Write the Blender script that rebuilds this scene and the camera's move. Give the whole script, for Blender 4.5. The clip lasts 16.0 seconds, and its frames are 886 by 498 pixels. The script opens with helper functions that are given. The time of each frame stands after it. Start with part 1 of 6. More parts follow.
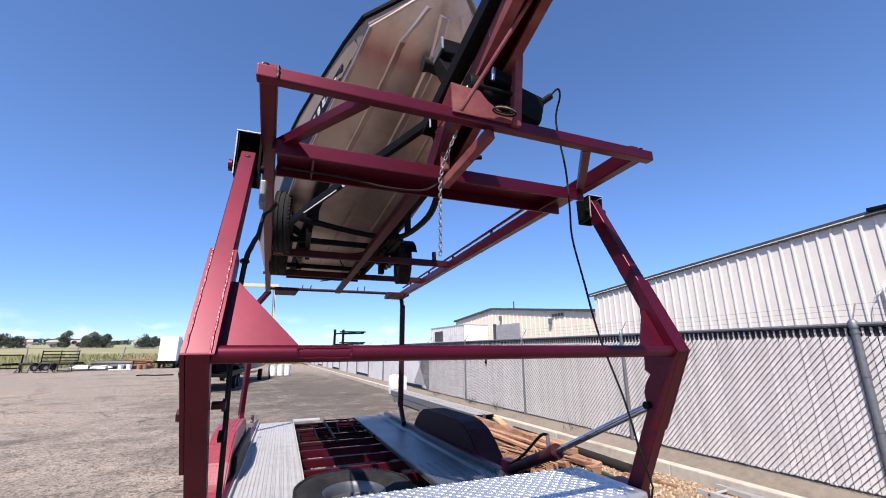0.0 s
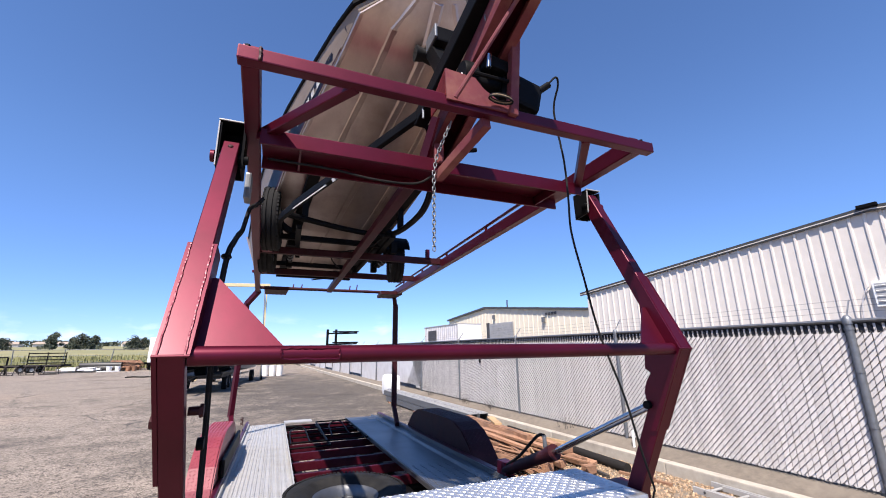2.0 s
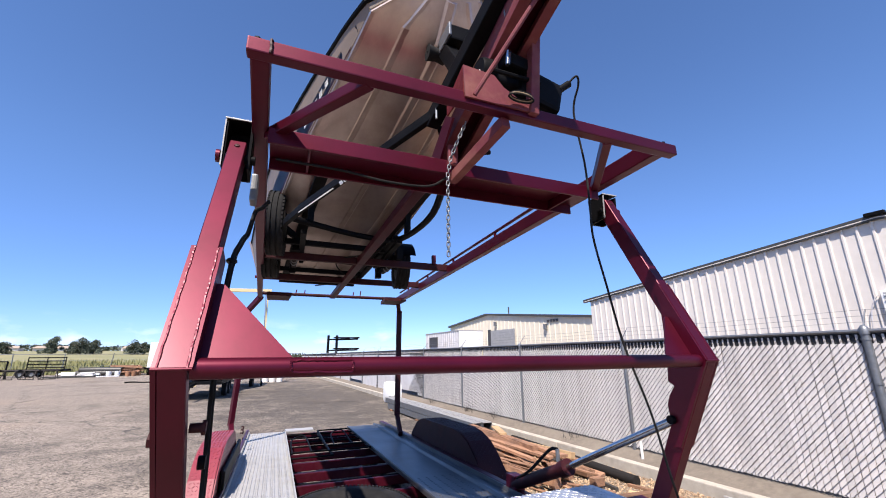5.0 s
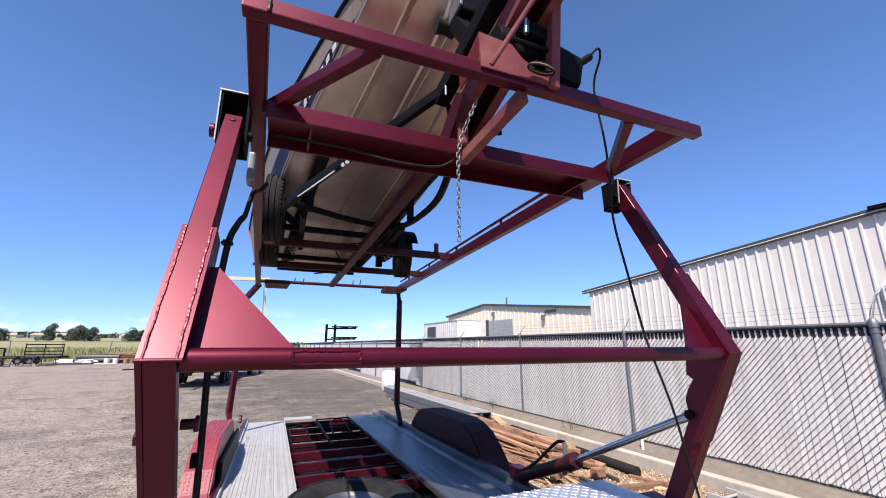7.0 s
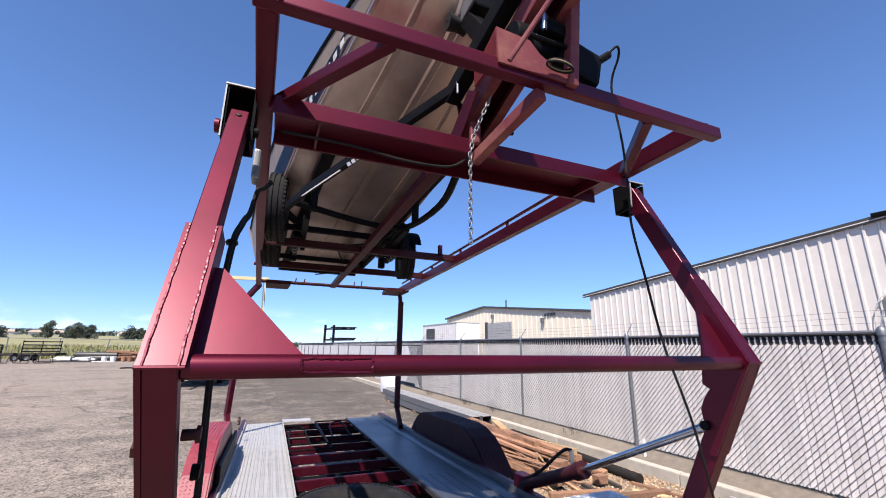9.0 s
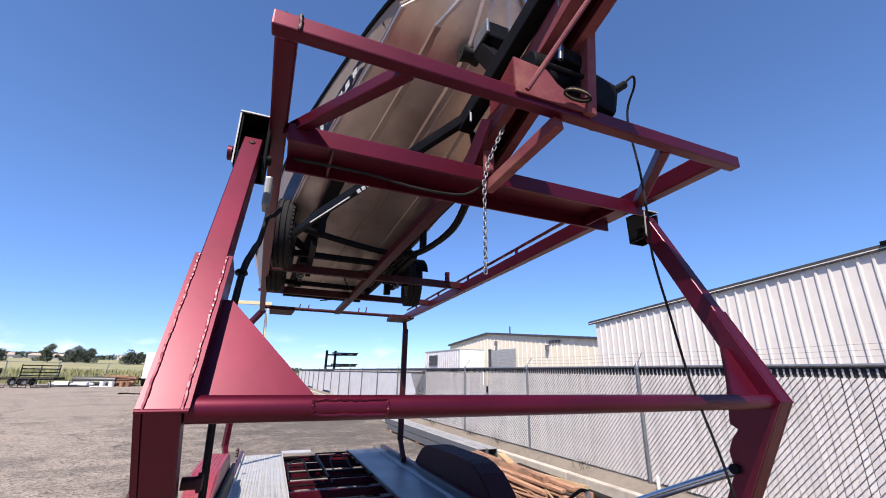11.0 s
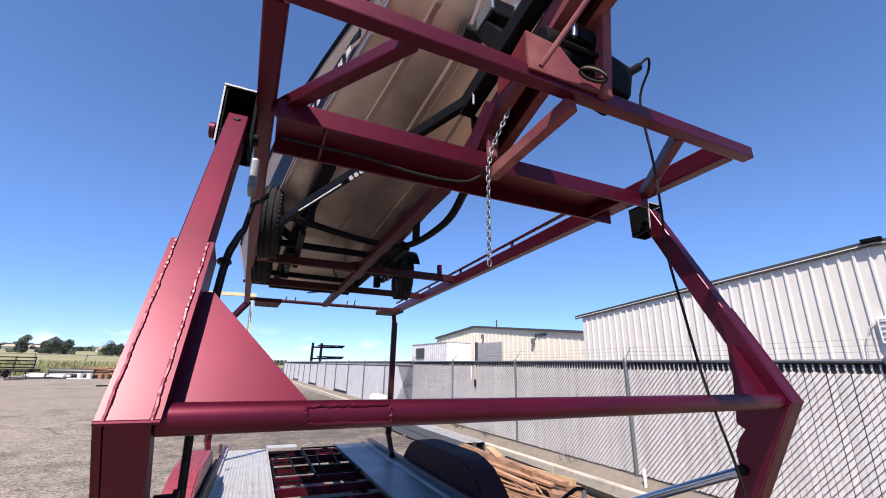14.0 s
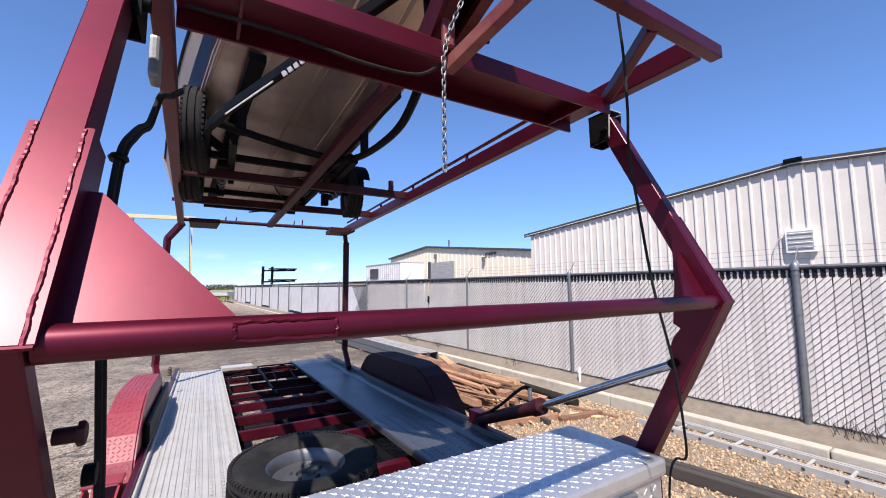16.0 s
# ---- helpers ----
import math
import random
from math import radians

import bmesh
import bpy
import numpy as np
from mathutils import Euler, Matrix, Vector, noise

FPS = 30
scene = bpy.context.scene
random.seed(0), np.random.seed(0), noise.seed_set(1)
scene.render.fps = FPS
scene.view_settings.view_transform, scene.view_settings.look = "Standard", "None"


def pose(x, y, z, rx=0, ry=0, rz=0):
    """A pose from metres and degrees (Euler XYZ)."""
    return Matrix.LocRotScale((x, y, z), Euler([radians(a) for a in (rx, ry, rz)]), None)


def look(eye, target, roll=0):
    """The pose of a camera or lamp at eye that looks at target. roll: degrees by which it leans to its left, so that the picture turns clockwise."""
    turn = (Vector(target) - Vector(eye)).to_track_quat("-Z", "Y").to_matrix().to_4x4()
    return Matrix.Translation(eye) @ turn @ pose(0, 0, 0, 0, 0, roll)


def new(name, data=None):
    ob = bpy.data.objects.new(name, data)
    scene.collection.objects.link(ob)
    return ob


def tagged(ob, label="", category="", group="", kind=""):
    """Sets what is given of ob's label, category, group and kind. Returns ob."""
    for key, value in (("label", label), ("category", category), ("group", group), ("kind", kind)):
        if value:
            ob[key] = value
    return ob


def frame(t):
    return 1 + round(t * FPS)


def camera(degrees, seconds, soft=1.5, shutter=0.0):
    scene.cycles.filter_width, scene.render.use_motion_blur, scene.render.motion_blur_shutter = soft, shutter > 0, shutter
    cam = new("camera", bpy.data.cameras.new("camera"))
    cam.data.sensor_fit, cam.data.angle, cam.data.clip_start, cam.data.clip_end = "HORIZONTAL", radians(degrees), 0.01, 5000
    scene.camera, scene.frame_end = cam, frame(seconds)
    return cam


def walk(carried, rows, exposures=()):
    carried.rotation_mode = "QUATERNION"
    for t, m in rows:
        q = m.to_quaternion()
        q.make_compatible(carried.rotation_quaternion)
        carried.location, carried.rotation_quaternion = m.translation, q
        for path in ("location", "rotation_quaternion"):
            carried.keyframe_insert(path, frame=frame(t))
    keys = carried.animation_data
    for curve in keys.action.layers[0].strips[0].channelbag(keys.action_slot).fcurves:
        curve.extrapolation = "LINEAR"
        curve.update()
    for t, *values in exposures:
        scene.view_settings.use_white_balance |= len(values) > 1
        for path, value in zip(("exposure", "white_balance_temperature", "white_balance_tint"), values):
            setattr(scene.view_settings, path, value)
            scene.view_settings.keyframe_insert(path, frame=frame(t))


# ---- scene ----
# ---- camera and its walk ----
cam = camera(96.1, 16.0, soft=1.0)
walk(cam, [
    (0, look((-0.451, -0.328, 1.744), (0.751, 2.320, 2.479), -0.35)),
    (0.5, look((-0.440, -0.315, 1.741), (0.783, 2.326, 2.473), -0.37)),
    (1, look((-0.432, -0.295, 1.741), (0.802, 2.341, 2.465), -0.42)),
    (1.5, look((-0.427, -0.272, 1.742), (0.819, 2.360, 2.463), -0.57)),
    (2, look((-0.420, -0.251, 1.745), (0.829, 2.377, 2.474), -0.76)),
    (2.5, look((-0.424, -0.233, 1.749), (0.824, 2.391, 2.497), -0.87)),
    (3, look((-0.423, -0.220, 1.752), (0.815, 2.401, 2.524), -0.95)),
    (3.5, look((-0.428, -0.207, 1.757), (0.802, 2.413, 2.548), -0.81)),
    (4, look((-0.442, -0.190, 1.759), (0.787, 2.428, 2.556), -0.65)),
    (6.5, look((-0.434, -0.062, 1.767), (0.816, 2.571, 2.479), -0.05)),
    (7, look((-0.437, -0.029, 1.767), (0.819, 2.603, 2.470), -0.01)),
    (7.5, look((-0.441, -0.016, 1.772), (0.817, 2.615, 2.475), 0.12)),
    (8, look((-0.447, 0.002, 1.776), (0.810, 2.633, 2.479), 0.32)),
    (8.5, look((-0.451, 0.021, 1.779), (0.808, 2.651, 2.483), 0.52)),
    (11, look((-0.477, 0.095, 1.812), (0.735, 2.689, 2.709), 1.17)),
    (11.5, look((-0.478, 0.104, 1.822), (0.725, 2.684, 2.770), 1.28)),
    (12, look((-0.478, 0.124, 1.823), (0.733, 2.696, 2.783), 1.32)),
    (12.5, look((-0.480, 0.147, 1.825), (0.753, 2.716, 2.764), 1.38)),
    (13, look((-0.478, 0.169, 1.826), (0.778, 2.738, 2.734), 1.40)),
    (13.5, look((-0.478, 0.190, 1.829), (0.802, 2.758, 2.707), 1.39)),
    (14, look((-0.478, 0.210, 1.831), (0.825, 2.775, 2.681), 1.32)),
    (14.5, look((-0.474, 0.228, 1.831), (0.855, 2.791, 2.648), 1.14)),
    (15, look((-0.471, 0.246, 1.831), (0.914, 2.803, 2.567), 0.82)),
    (15.5, look((-0.471, 0.258, 1.833), (0.999, 2.801, 2.446), 0.78)),
    (16, look((-0.417, 0.319, 1.809), (1.249, 2.799, 2.083), -0.52)),
], [(0.0, 0.98, 6250, 15), (16.0, 0.98, 6250, 15)])

# ---- world, sun, exposure ----
TO_SUN = Vector((-0.44, -0.54, 1.0)).normalized()
world = bpy.data.worlds.new("sky")
scene.world = world
world.use_nodes = True
wn = world.node_tree.nodes
sky = wn.new("ShaderNodeTexSky")
sky.sky_type = "NISHITA"
sky.sun_disc = False
sky.sun_elevation = math.asin(TO_SUN.z)
sky.sun_rotation = math.atan2(TO_SUN.x, TO_SUN.y)
sky.altitude = 1800
sky.air_density = 1.0
sky.dust_density = 0.0
sky.ozone_density = 6.0
wn["Background"].inputs["Strength"].default_value = 0.1
wl = world.node_tree.links
wc = wn.new("ShaderNodeTexCoord")
ws = wn.new("ShaderNodeMapping")
ws.inputs["Scale"].default_value = (6, 6, 15)
cn = wn.new("ShaderNodeTexNoise")
cn.inputs["Scale"].default_value = 1.6
cn.inputs["Detail"].default_value = 8
cr = wn.new("ShaderNodeMapRange")
cr.inputs["From Min"].default_value = 0.53
cr.inputs["From Max"].default_value = 0.75
cr.inputs["To Max"].default_value = 0.68
sz = wn.new("ShaderNodeSeparateXYZ")
lo = wn.new("ShaderNodeMapRange")
lo.inputs["From Min"].default_value = 0.02
lo.inputs["From Max"].default_value = 0.085
lo.inputs["To Min"].default_value = 1.0
lo.inputs["To Max"].default_value = 0.0
cm = wn.new("ShaderNodeMath")
cm.operation = "MULTIPLY"
cx = wn.new("ShaderNodeMix")
cx.data_type = "RGBA"
cx.inputs["B"].default_value = (8.6, 8.8, 9.8, 1)
wl.new(wc.outputs["Generated"], ws.inputs["Vector"])
wl.new(ws.outputs[0], cn.inputs["Vector"])
wl.new(cn.outputs["Fac"], cr.inputs["Value"])
wl.new(wc.outputs["Generated"], sz.inputs[0])
wl.new(sz.outputs["Z"], lo.inputs["Value"])
wl.new(cr.outputs[0], cm.inputs[0])
wl.new(lo.outputs[0], cm.inputs[1])
wl.new(cm.outputs[0], cx.inputs["Factor"])
hz = wn.new("ShaderNodeMapRange")
hz.interpolation_type = "SMOOTHSTEP"
hz.inputs["From Min"].default_value = -0.05
hz.inputs["From Max"].default_value = 0.42
hx = wn.new("ShaderNodeMix")
hx.data_type = "RGBA"
hx.inputs["A"].default_value = (0.62, 0.70, 0.95, 1)
hx.inputs["B"].default_value = (0.93, 1.0, 1.07, 1)
ht = wn.new("ShaderNodeMix")
ht.data_type = "RGBA"
ht.blend_type = "MULTIPLY"
ht.inputs["Factor"].default_value = 1.0
wl.new(sz.outputs["Z"], hz.inputs["Value"])
wl.new(hz.outputs[0], hx.inputs["Factor"])
wl.new(sky.outputs[0], ht.inputs["A"])
wl.new(hx.outputs["Result"], ht.inputs["B"])
wl.new(ht.outputs["Result"], cx.inputs["A"])
wl.new(cx.outputs["Result"], wn["Background"].inputs["Color"])
sun_data = bpy.data.lights.new("sun", "SUN")
sun_data.energy = 5.0
sun_data.angle = radians(0.53)
sun_data.color = (1.0, 0.91, 0.78)
sun = new("sun", sun_data)
sun.matrix_world = look(TO_SUN * 50, (0, 0, 0))


# ---- materials ----
def surf(name, c1, c2, scale=6.0, rough=0.5, rough2=None, metal=0.0, bump=0.05, bscale=60.0, stain=None, sscale=1.3,
         stretch=(1, 1, 1), spec=0.5, samt=0.5, vary=0.0, island=0.0):
    """Two-tone surface: noise between c1 and c2, large stains, grain as bump; vary shifts the tone piece by piece."""
    m = bpy.data.materials.new(name)
    m.use_nodes = True
    nt = m.node_tree
    n, l = nt.nodes, nt.links
    b = n["Principled BSDF"]
    tc = n.new("ShaderNodeTexCoord")
    mp = n.new("ShaderNodeMapping")
    mp.inputs["Scale"].default_value = stretch
    l.new(tc.outputs["Object"], mp.inputs["Vector"])
    fine = n.new("ShaderNodeTexNoise")
    fine.inputs["Scale"].default_value = scale
    fine.inputs["Detail"].default_value = 8
    fine.inputs["Roughness"].default_value = 0.65
    l.new(mp.outputs[0], fine.inputs["Vector"])
    mix = n.new("ShaderNodeMix")
    mix.data_type = "RGBA"
    mix.inputs["A"].default_value = (*c1, 1)
    mix.inputs["B"].default_value = (*c2, 1)
    ramp = n.new("ShaderNodeMapRange")
    ramp.inputs["From Min"].default_value = 0.32
    ramp.inputs["From Max"].default_value = 0.68
    l.new(fine.outputs["Fac"], ramp.inputs["Value"])
    l.new(ramp.outputs[0], mix.inputs["Factor"])
    col = mix.outputs["Result"]
    big = n.new("ShaderNodeTexNoise")
    big.inputs["Scale"].default_value = sscale
    big.inputs["Detail"].default_value = 6
    big.inputs["Roughness"].default_value = 0.6
    l.new(tc.outputs["Object"], big.inputs["Vector"])
    if stain:
        r2 = n.new("ShaderNodeMapRange")
        r2.inputs["From Min"].default_value = 0.5
        r2.inputs["From Max"].default_value = 0.72
        r2.inputs["To Max"].default_value = samt
        l.new(big.outputs["Fac"], r2.inputs["Value"])
        m2 = n.new("ShaderNodeMix")
        m2.data_type = "RGBA"
        m2.inputs["B"].default_value = (*stain, 1)
        l.new(r2.outputs[0], m2.inputs["Factor"])
        l.new(col, m2.inputs["A"])
        col = m2.outputs["Result"]
    if vary or island:
        oi = n.new("ShaderNodeObjectInfo" if vary else "ShaderNodeNewGeometry")
        hv = n.new("ShaderNodeHueSaturation")
        r3 = n.new("ShaderNodeMapRange")
        r3.inputs["To Min"].default_value = 1 - vary - island
        r3.inputs["To Max"].default_value = 1 + vary + island
        l.new(oi.outputs["Random" if vary else "Random Per Island"], r3.inputs["Value"])
        l.new(r3.outputs[0], hv.inputs["Value"])
        l.new(col, hv.inputs["Color"])
        col = hv.outputs["Color"]
    l.new(col, b.inputs["Base Color"])
    rr = n.new("ShaderNodeMapRange")
    rr.inputs["To Min"].default_value = rough
    rr.inputs["To Max"].default_value = rough if rough2 is None else rough2
    l.new(big.outputs["Fac"], rr.inputs["Value"])
    l.new(rr.outputs[0], b.inputs["Roughness"])
    b.inputs["Metallic"].default_value = metal
    b.inputs["Specular IOR Level"].default_value = spec
    if bump:
        gr = n.new("ShaderNodeTexNoise")
        gr.inputs["Scale"].default_value = bscale
        gr.inputs["Detail"].default_value = 4
        l.new(mp.outputs[0], gr.inputs["Vector"])
        bp = n.new("ShaderNodeBump")
        bp.inputs["Strength"].default_value = bump
        bp.inputs["Distance"].default_value = 0.01
        l.new(gr.outputs["Fac"], bp.inputs["Height"])
        l.new(bp.outputs[0], b.inputs["Normal"])
    return m


MAROON = surf("metallic_maroon_paint", (0.090, 0.0026, 0.0172), (0.066, 0.0019, 0.0122), 5, 0.46, 0.56, metal=0.7, bump=0.03, bscale=40, spec=0.12, stain=(0.09, 0.009, 0.02), samt=0.4, sscale=3.5)
MAROON.node_tree.nodes["Principled BSDF"].inputs["Coat Weight"].default_value = 0.38
MAROON.node_tree.nodes["Principled BSDF"].inputs["Coat Roughness"].default_value = 0.34
# lighter, pinker copy of the maroon: sunlight in the colour, plus some fading
MAROON_TREAD = surf("lit_faded_maroon_tread", (0.24, 0.040, 0.055), (0.17, 0.024, 0.036), 6, 0.36, 0.5, metal=0.0, bump=0.05, bscale=60, spec=0.5, stain=(0.2, 0.05, 0.055), samt=0.4, sscale=4)
# dark copy of the maroon for parts in shade, with worn blotches
MAROON_WORN_SHADE = surf("worn_shade_dark_maroon_paint", (0.034, 0.003, 0.0055), (0.021, 0.002, 0.0036), 9, 0.5, 0.65, metal=0.0, bump=0.12, bscale=50, spec=0.25, stain=(0.065, 0.018, 0.015), samt=0.5, sscale=5)
# same maroon made darker: shade under the deck and boat in the colour
MAROON_DEEP = surf("shade_dark_maroon_paint", (0.046, 0.0022, 0.008), (0.030, 0.0015, 0.0055), 7, 0.4, 0.55, bump=0.05, bscale=50, spec=0.15, stain=(0.07, 0.012, 0.017), samt=0.5, sscale=5)
DUSTY_MAROON = surf("dusty_faded_maroon_paint", (0.165, 0.042, 0.048), (0.115, 0.024, 0.030), 8, 0.5, 0.7, metal=0.1, bump=0.12, bscale=60, spec=0.25, stain=(0.23, 0.10, 0.075), samt=0.6, sscale=7)
RUST_RED = surf("rusty_red_steel", (0.13, 0.018, 0.019), (0.075, 0.01, 0.012), 12, 0.6, 0.8, bump=0.2, bscale=70, spec=0.1, stain=(0.19, 0.06, 0.04), samt=0.7, sscale=6)
BLACK = surf("black_paint", (0.0035, 0.0035, 0.004), (0.007, 0.007, 0.0075), 8, 0.42, 0.6, bump=0.05, spec=0.06)
RUBBER = surf("rubber", (0.008, 0.008, 0.0085), (0.016, 0.0155, 0.015), 14, 0.75, 0.9, bump=0.2, bscale=90, spec=0.15, stain=(0.045, 0.042, 0.038), samt=0.3, sscale=5)
ALU = surf("bright_tread_aluminium", (0.70, 0.70, 0.70), (0.58, 0.585, 0.59), 10, 0.36, 0.5, metal=0.85, bump=0.06, bscale=80, stain=(0.5, 0.49, 0.47), samt=0.4, sscale=4)
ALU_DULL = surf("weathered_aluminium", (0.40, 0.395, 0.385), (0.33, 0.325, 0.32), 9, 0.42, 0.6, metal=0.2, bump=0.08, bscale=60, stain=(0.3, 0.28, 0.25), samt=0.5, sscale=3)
# aluminium darkened for the shade on the right track and spare rim
ALU_SMOOTH = surf("smooth_weathered_shade_aluminium", (0.15, 0.155, 0.16), (0.11, 0.113, 0.118), 4, 0.34, 0.5, metal=0.75, bump=0.04, bscale=30, stain=(0.08, 0.076, 0.072), samt=0.6, sscale=1.5, stretch=(1, 0.2, 1))
HULL = surf("bare_aluminium_hull", (0.56, 0.455, 0.395), (0.38, 0.30, 0.26), 3.5, 0.26, 0.46, metal=0.88, bump=0.08, bscale=5, stain=(0.25, 0.165, 0.135), samt=0.6, sscale=2.2, stretch=(1, 0.35, 1))
HULL_SIDE = surf("tan_hull_paint", (0.20, 0.15, 0.10), (0.16, 0.12, 0.085), 6, 0.4, 0.55, bump=0.04, stain=(0.12, 0.095, 0.07), samt=0.5)
WHITE = surf("white_paint", (0.78, 0.78, 0.76), (0.70, 0.70, 0.68), 5, 0.45, 0.6, bump=0.04, stain=(0.6, 0.58, 0.54), samt=0.4)
NAVY = surf("dark_blue_decal", (0.008, 0.008, 0.016), (0.006, 0.006, 0.011), 8, 0.3, 0.4, bump=0, spec=0.3)
CHROME = surf("polished_rod", (0.50, 0.50, 0.51), (0.38, 0.385, 0.39), 8, 0.16, 0.26, metal=1.0, bump=0)
GALV = surf("galvanised_steel", (0.21, 0.22, 0.235), (0.14, 0.15, 0.16), 14, 0.4, 0.55, metal=0.6, bump=0.08, bscale=90, stain=(0.18, 0.165, 0.15), samt=0.3)
WIRE = surf("fence_wire", (0.028, 0.029, 0.032), (0.018, 0.019, 0.021), 20, 0.6, 0.75, metal=0.2, bump=0, spec=0.2)
SLAT = surf("white_fence_slat", (0.65, 0.615, 0.585), (0.55, 0.52, 0.495), 5, 0.5, 0.6, bump=0.03, stain=(0.42, 0.365, 0.33), samt=0.5, sscale=1.5, vary=0.1)
SHEET = surf("grey_white_sheet", (0.55, 0.54, 0.545), (0.46, 0.45, 0.455), 2.5, 0.5, 0.65, bump=0.03, stain=(0.36, 0.33, 0.31), samt=0.5, sscale=0.9)
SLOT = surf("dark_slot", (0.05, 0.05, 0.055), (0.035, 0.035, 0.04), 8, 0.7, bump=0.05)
CONCRETE = surf("kerb_concrete", (0.42, 0.38, 0.32), (0.33, 0.30, 0.25), 7, 0.85, 0.95, bump=0.25, bscale=60, stain=(0.2, 0.175, 0.145), samt=0.6, sscale=2)
DIRT = surf("dry_dirt", (0.235, 0.192, 0.145), (0.13, 0.106, 0.08), 14, 0.95, bump=0.6, bscale=45, stain=(0.26, 0.22, 0.17), samt=0.5, sscale=1.2)
BANK = surf("bare_bank_earth", (0.175, 0.148, 0.117), (0.12, 0.10, 0.08), 10, 0.95, bump=0.6, bscale=40, stain=(0.21, 0.18, 0.145), samt=0.5, sscale=1.0)
WALL_WHITE = surf("white_metal_cladding", (0.61, 0.565, 0.515), (0.55, 0.51, 0.465), 1.5, 0.5, 0.6, bump=0.02, stain=(0.45, 0.4, 0.36), samt=0.3, sscale=0.4)
WALL_CREAM = surf("cream_metal_cladding", (0.66, 0.60, 0.48), (0.60, 0.54, 0.43), 1.2, 0.5, 0.6, bump=0.02)
TRIM_DARK = surf("dark_roof_trim", (0.035, 0.035, 0.032), (0.05, 0.048, 0.044), 5, 0.5, bump=0.02)
TAN_WALL = surf("tan_house_wall", (0.36, 0.29, 0.23), (0.3, 0.24, 0.19), 2, 0.8, bump=0.02)
ROOF = surf("grey_metal_roof", (0.3, 0.3, 0.3), (0.25, 0.25, 0.25), 2, 0.45, bump=0.02)
WOOD = surf("sawn_lumber", (0.36, 0.20, 0.115), (0.17, 0.085, 0.05), 9, 0.75, 0.85, bump=0.35, bscale=30, stretch=(6, 0.5, 6), stain=(0.085, 0.05, 0.035), samt=0.75, sscale=2.5, vary=0.4)
WOOD_DARK = surf("creosoted_timber", (0.05, 0.042, 0.037), (0.03, 0.027, 0.025), 9, 0.85, bump=0.3, bscale=30, stretch=(6, 0.5, 6))
TAR = surf("creosote_black", (0.012, 0.011, 0.010), (0.022, 0.019, 0.017), 9, 0.7, 0.85, bump=0.3, bscale=30, stretch=(6, 0.5, 6), spec=0.2)
WOOD_PALE = surf("pale_fresh_lumber", (0.58, 0.41, 0.22), (0.42, 0.27, 0.14), 9, 0.75, 0.85, bump=0.3, bscale=30, stretch=(6, 0.5, 6), stain=(0.25, 0.15, 0.09), samt=0.5, sscale=2.5, vary=0.2)
STONE = surf("gravel_stone", (0.42, 0.30, 0.19), (0.25, 0.165, 0.10), 30, 0.9, bump=0.2, bscale=90, island=0.55)
ROPE = surf("tan_rope", (0.30, 0.22, 0.13), (0.2, 0.14, 0.09), 40, 0.8, bump=0.3, bscale=90)
YELLOW = surf("cream_yellow_paint", (0.62, 0.52, 0.28), (0.55, 0.46, 0.26), 5, 0.5, bump=0.03)
TEAL = surf("teal_gelcoat", (0.05, 0.34, 0.26), (0.04, 0.28, 0.22), 5, 0.25, bump=0)
TAN_WOOD = surf("orange_plywood", (0.44, 0.22, 0.115), (0.25, 0.125, 0.07), 6, 0.7, bump=0.1, vary=0.35)
AMBER = surf("amber_lens", (0.75, 0.18, 0.015), (0.65, 0.15, 0.01), 8, 0.2, bump=0)
# foliage greyed and lightened: distance haze is mixed into the colour
LEAF = surf("hazed_tree_foliage", (0.075, 0.09, 0.06), (0.045, 0.06, 0.04), 2.5, 0.7, bump=0.2, bscale=8, vary=0.2)
BARK = surf("bark", (0.09, 0.07, 0.05), (0.06, 0.045, 0.035), 10, 0.9, bump=0.3)
GRASS = surf("dry_grass_blades", (0.27, 0.245, 0.11), (0.19, 0.20, 0.08), 1.2, 0.8, bump=0.1)


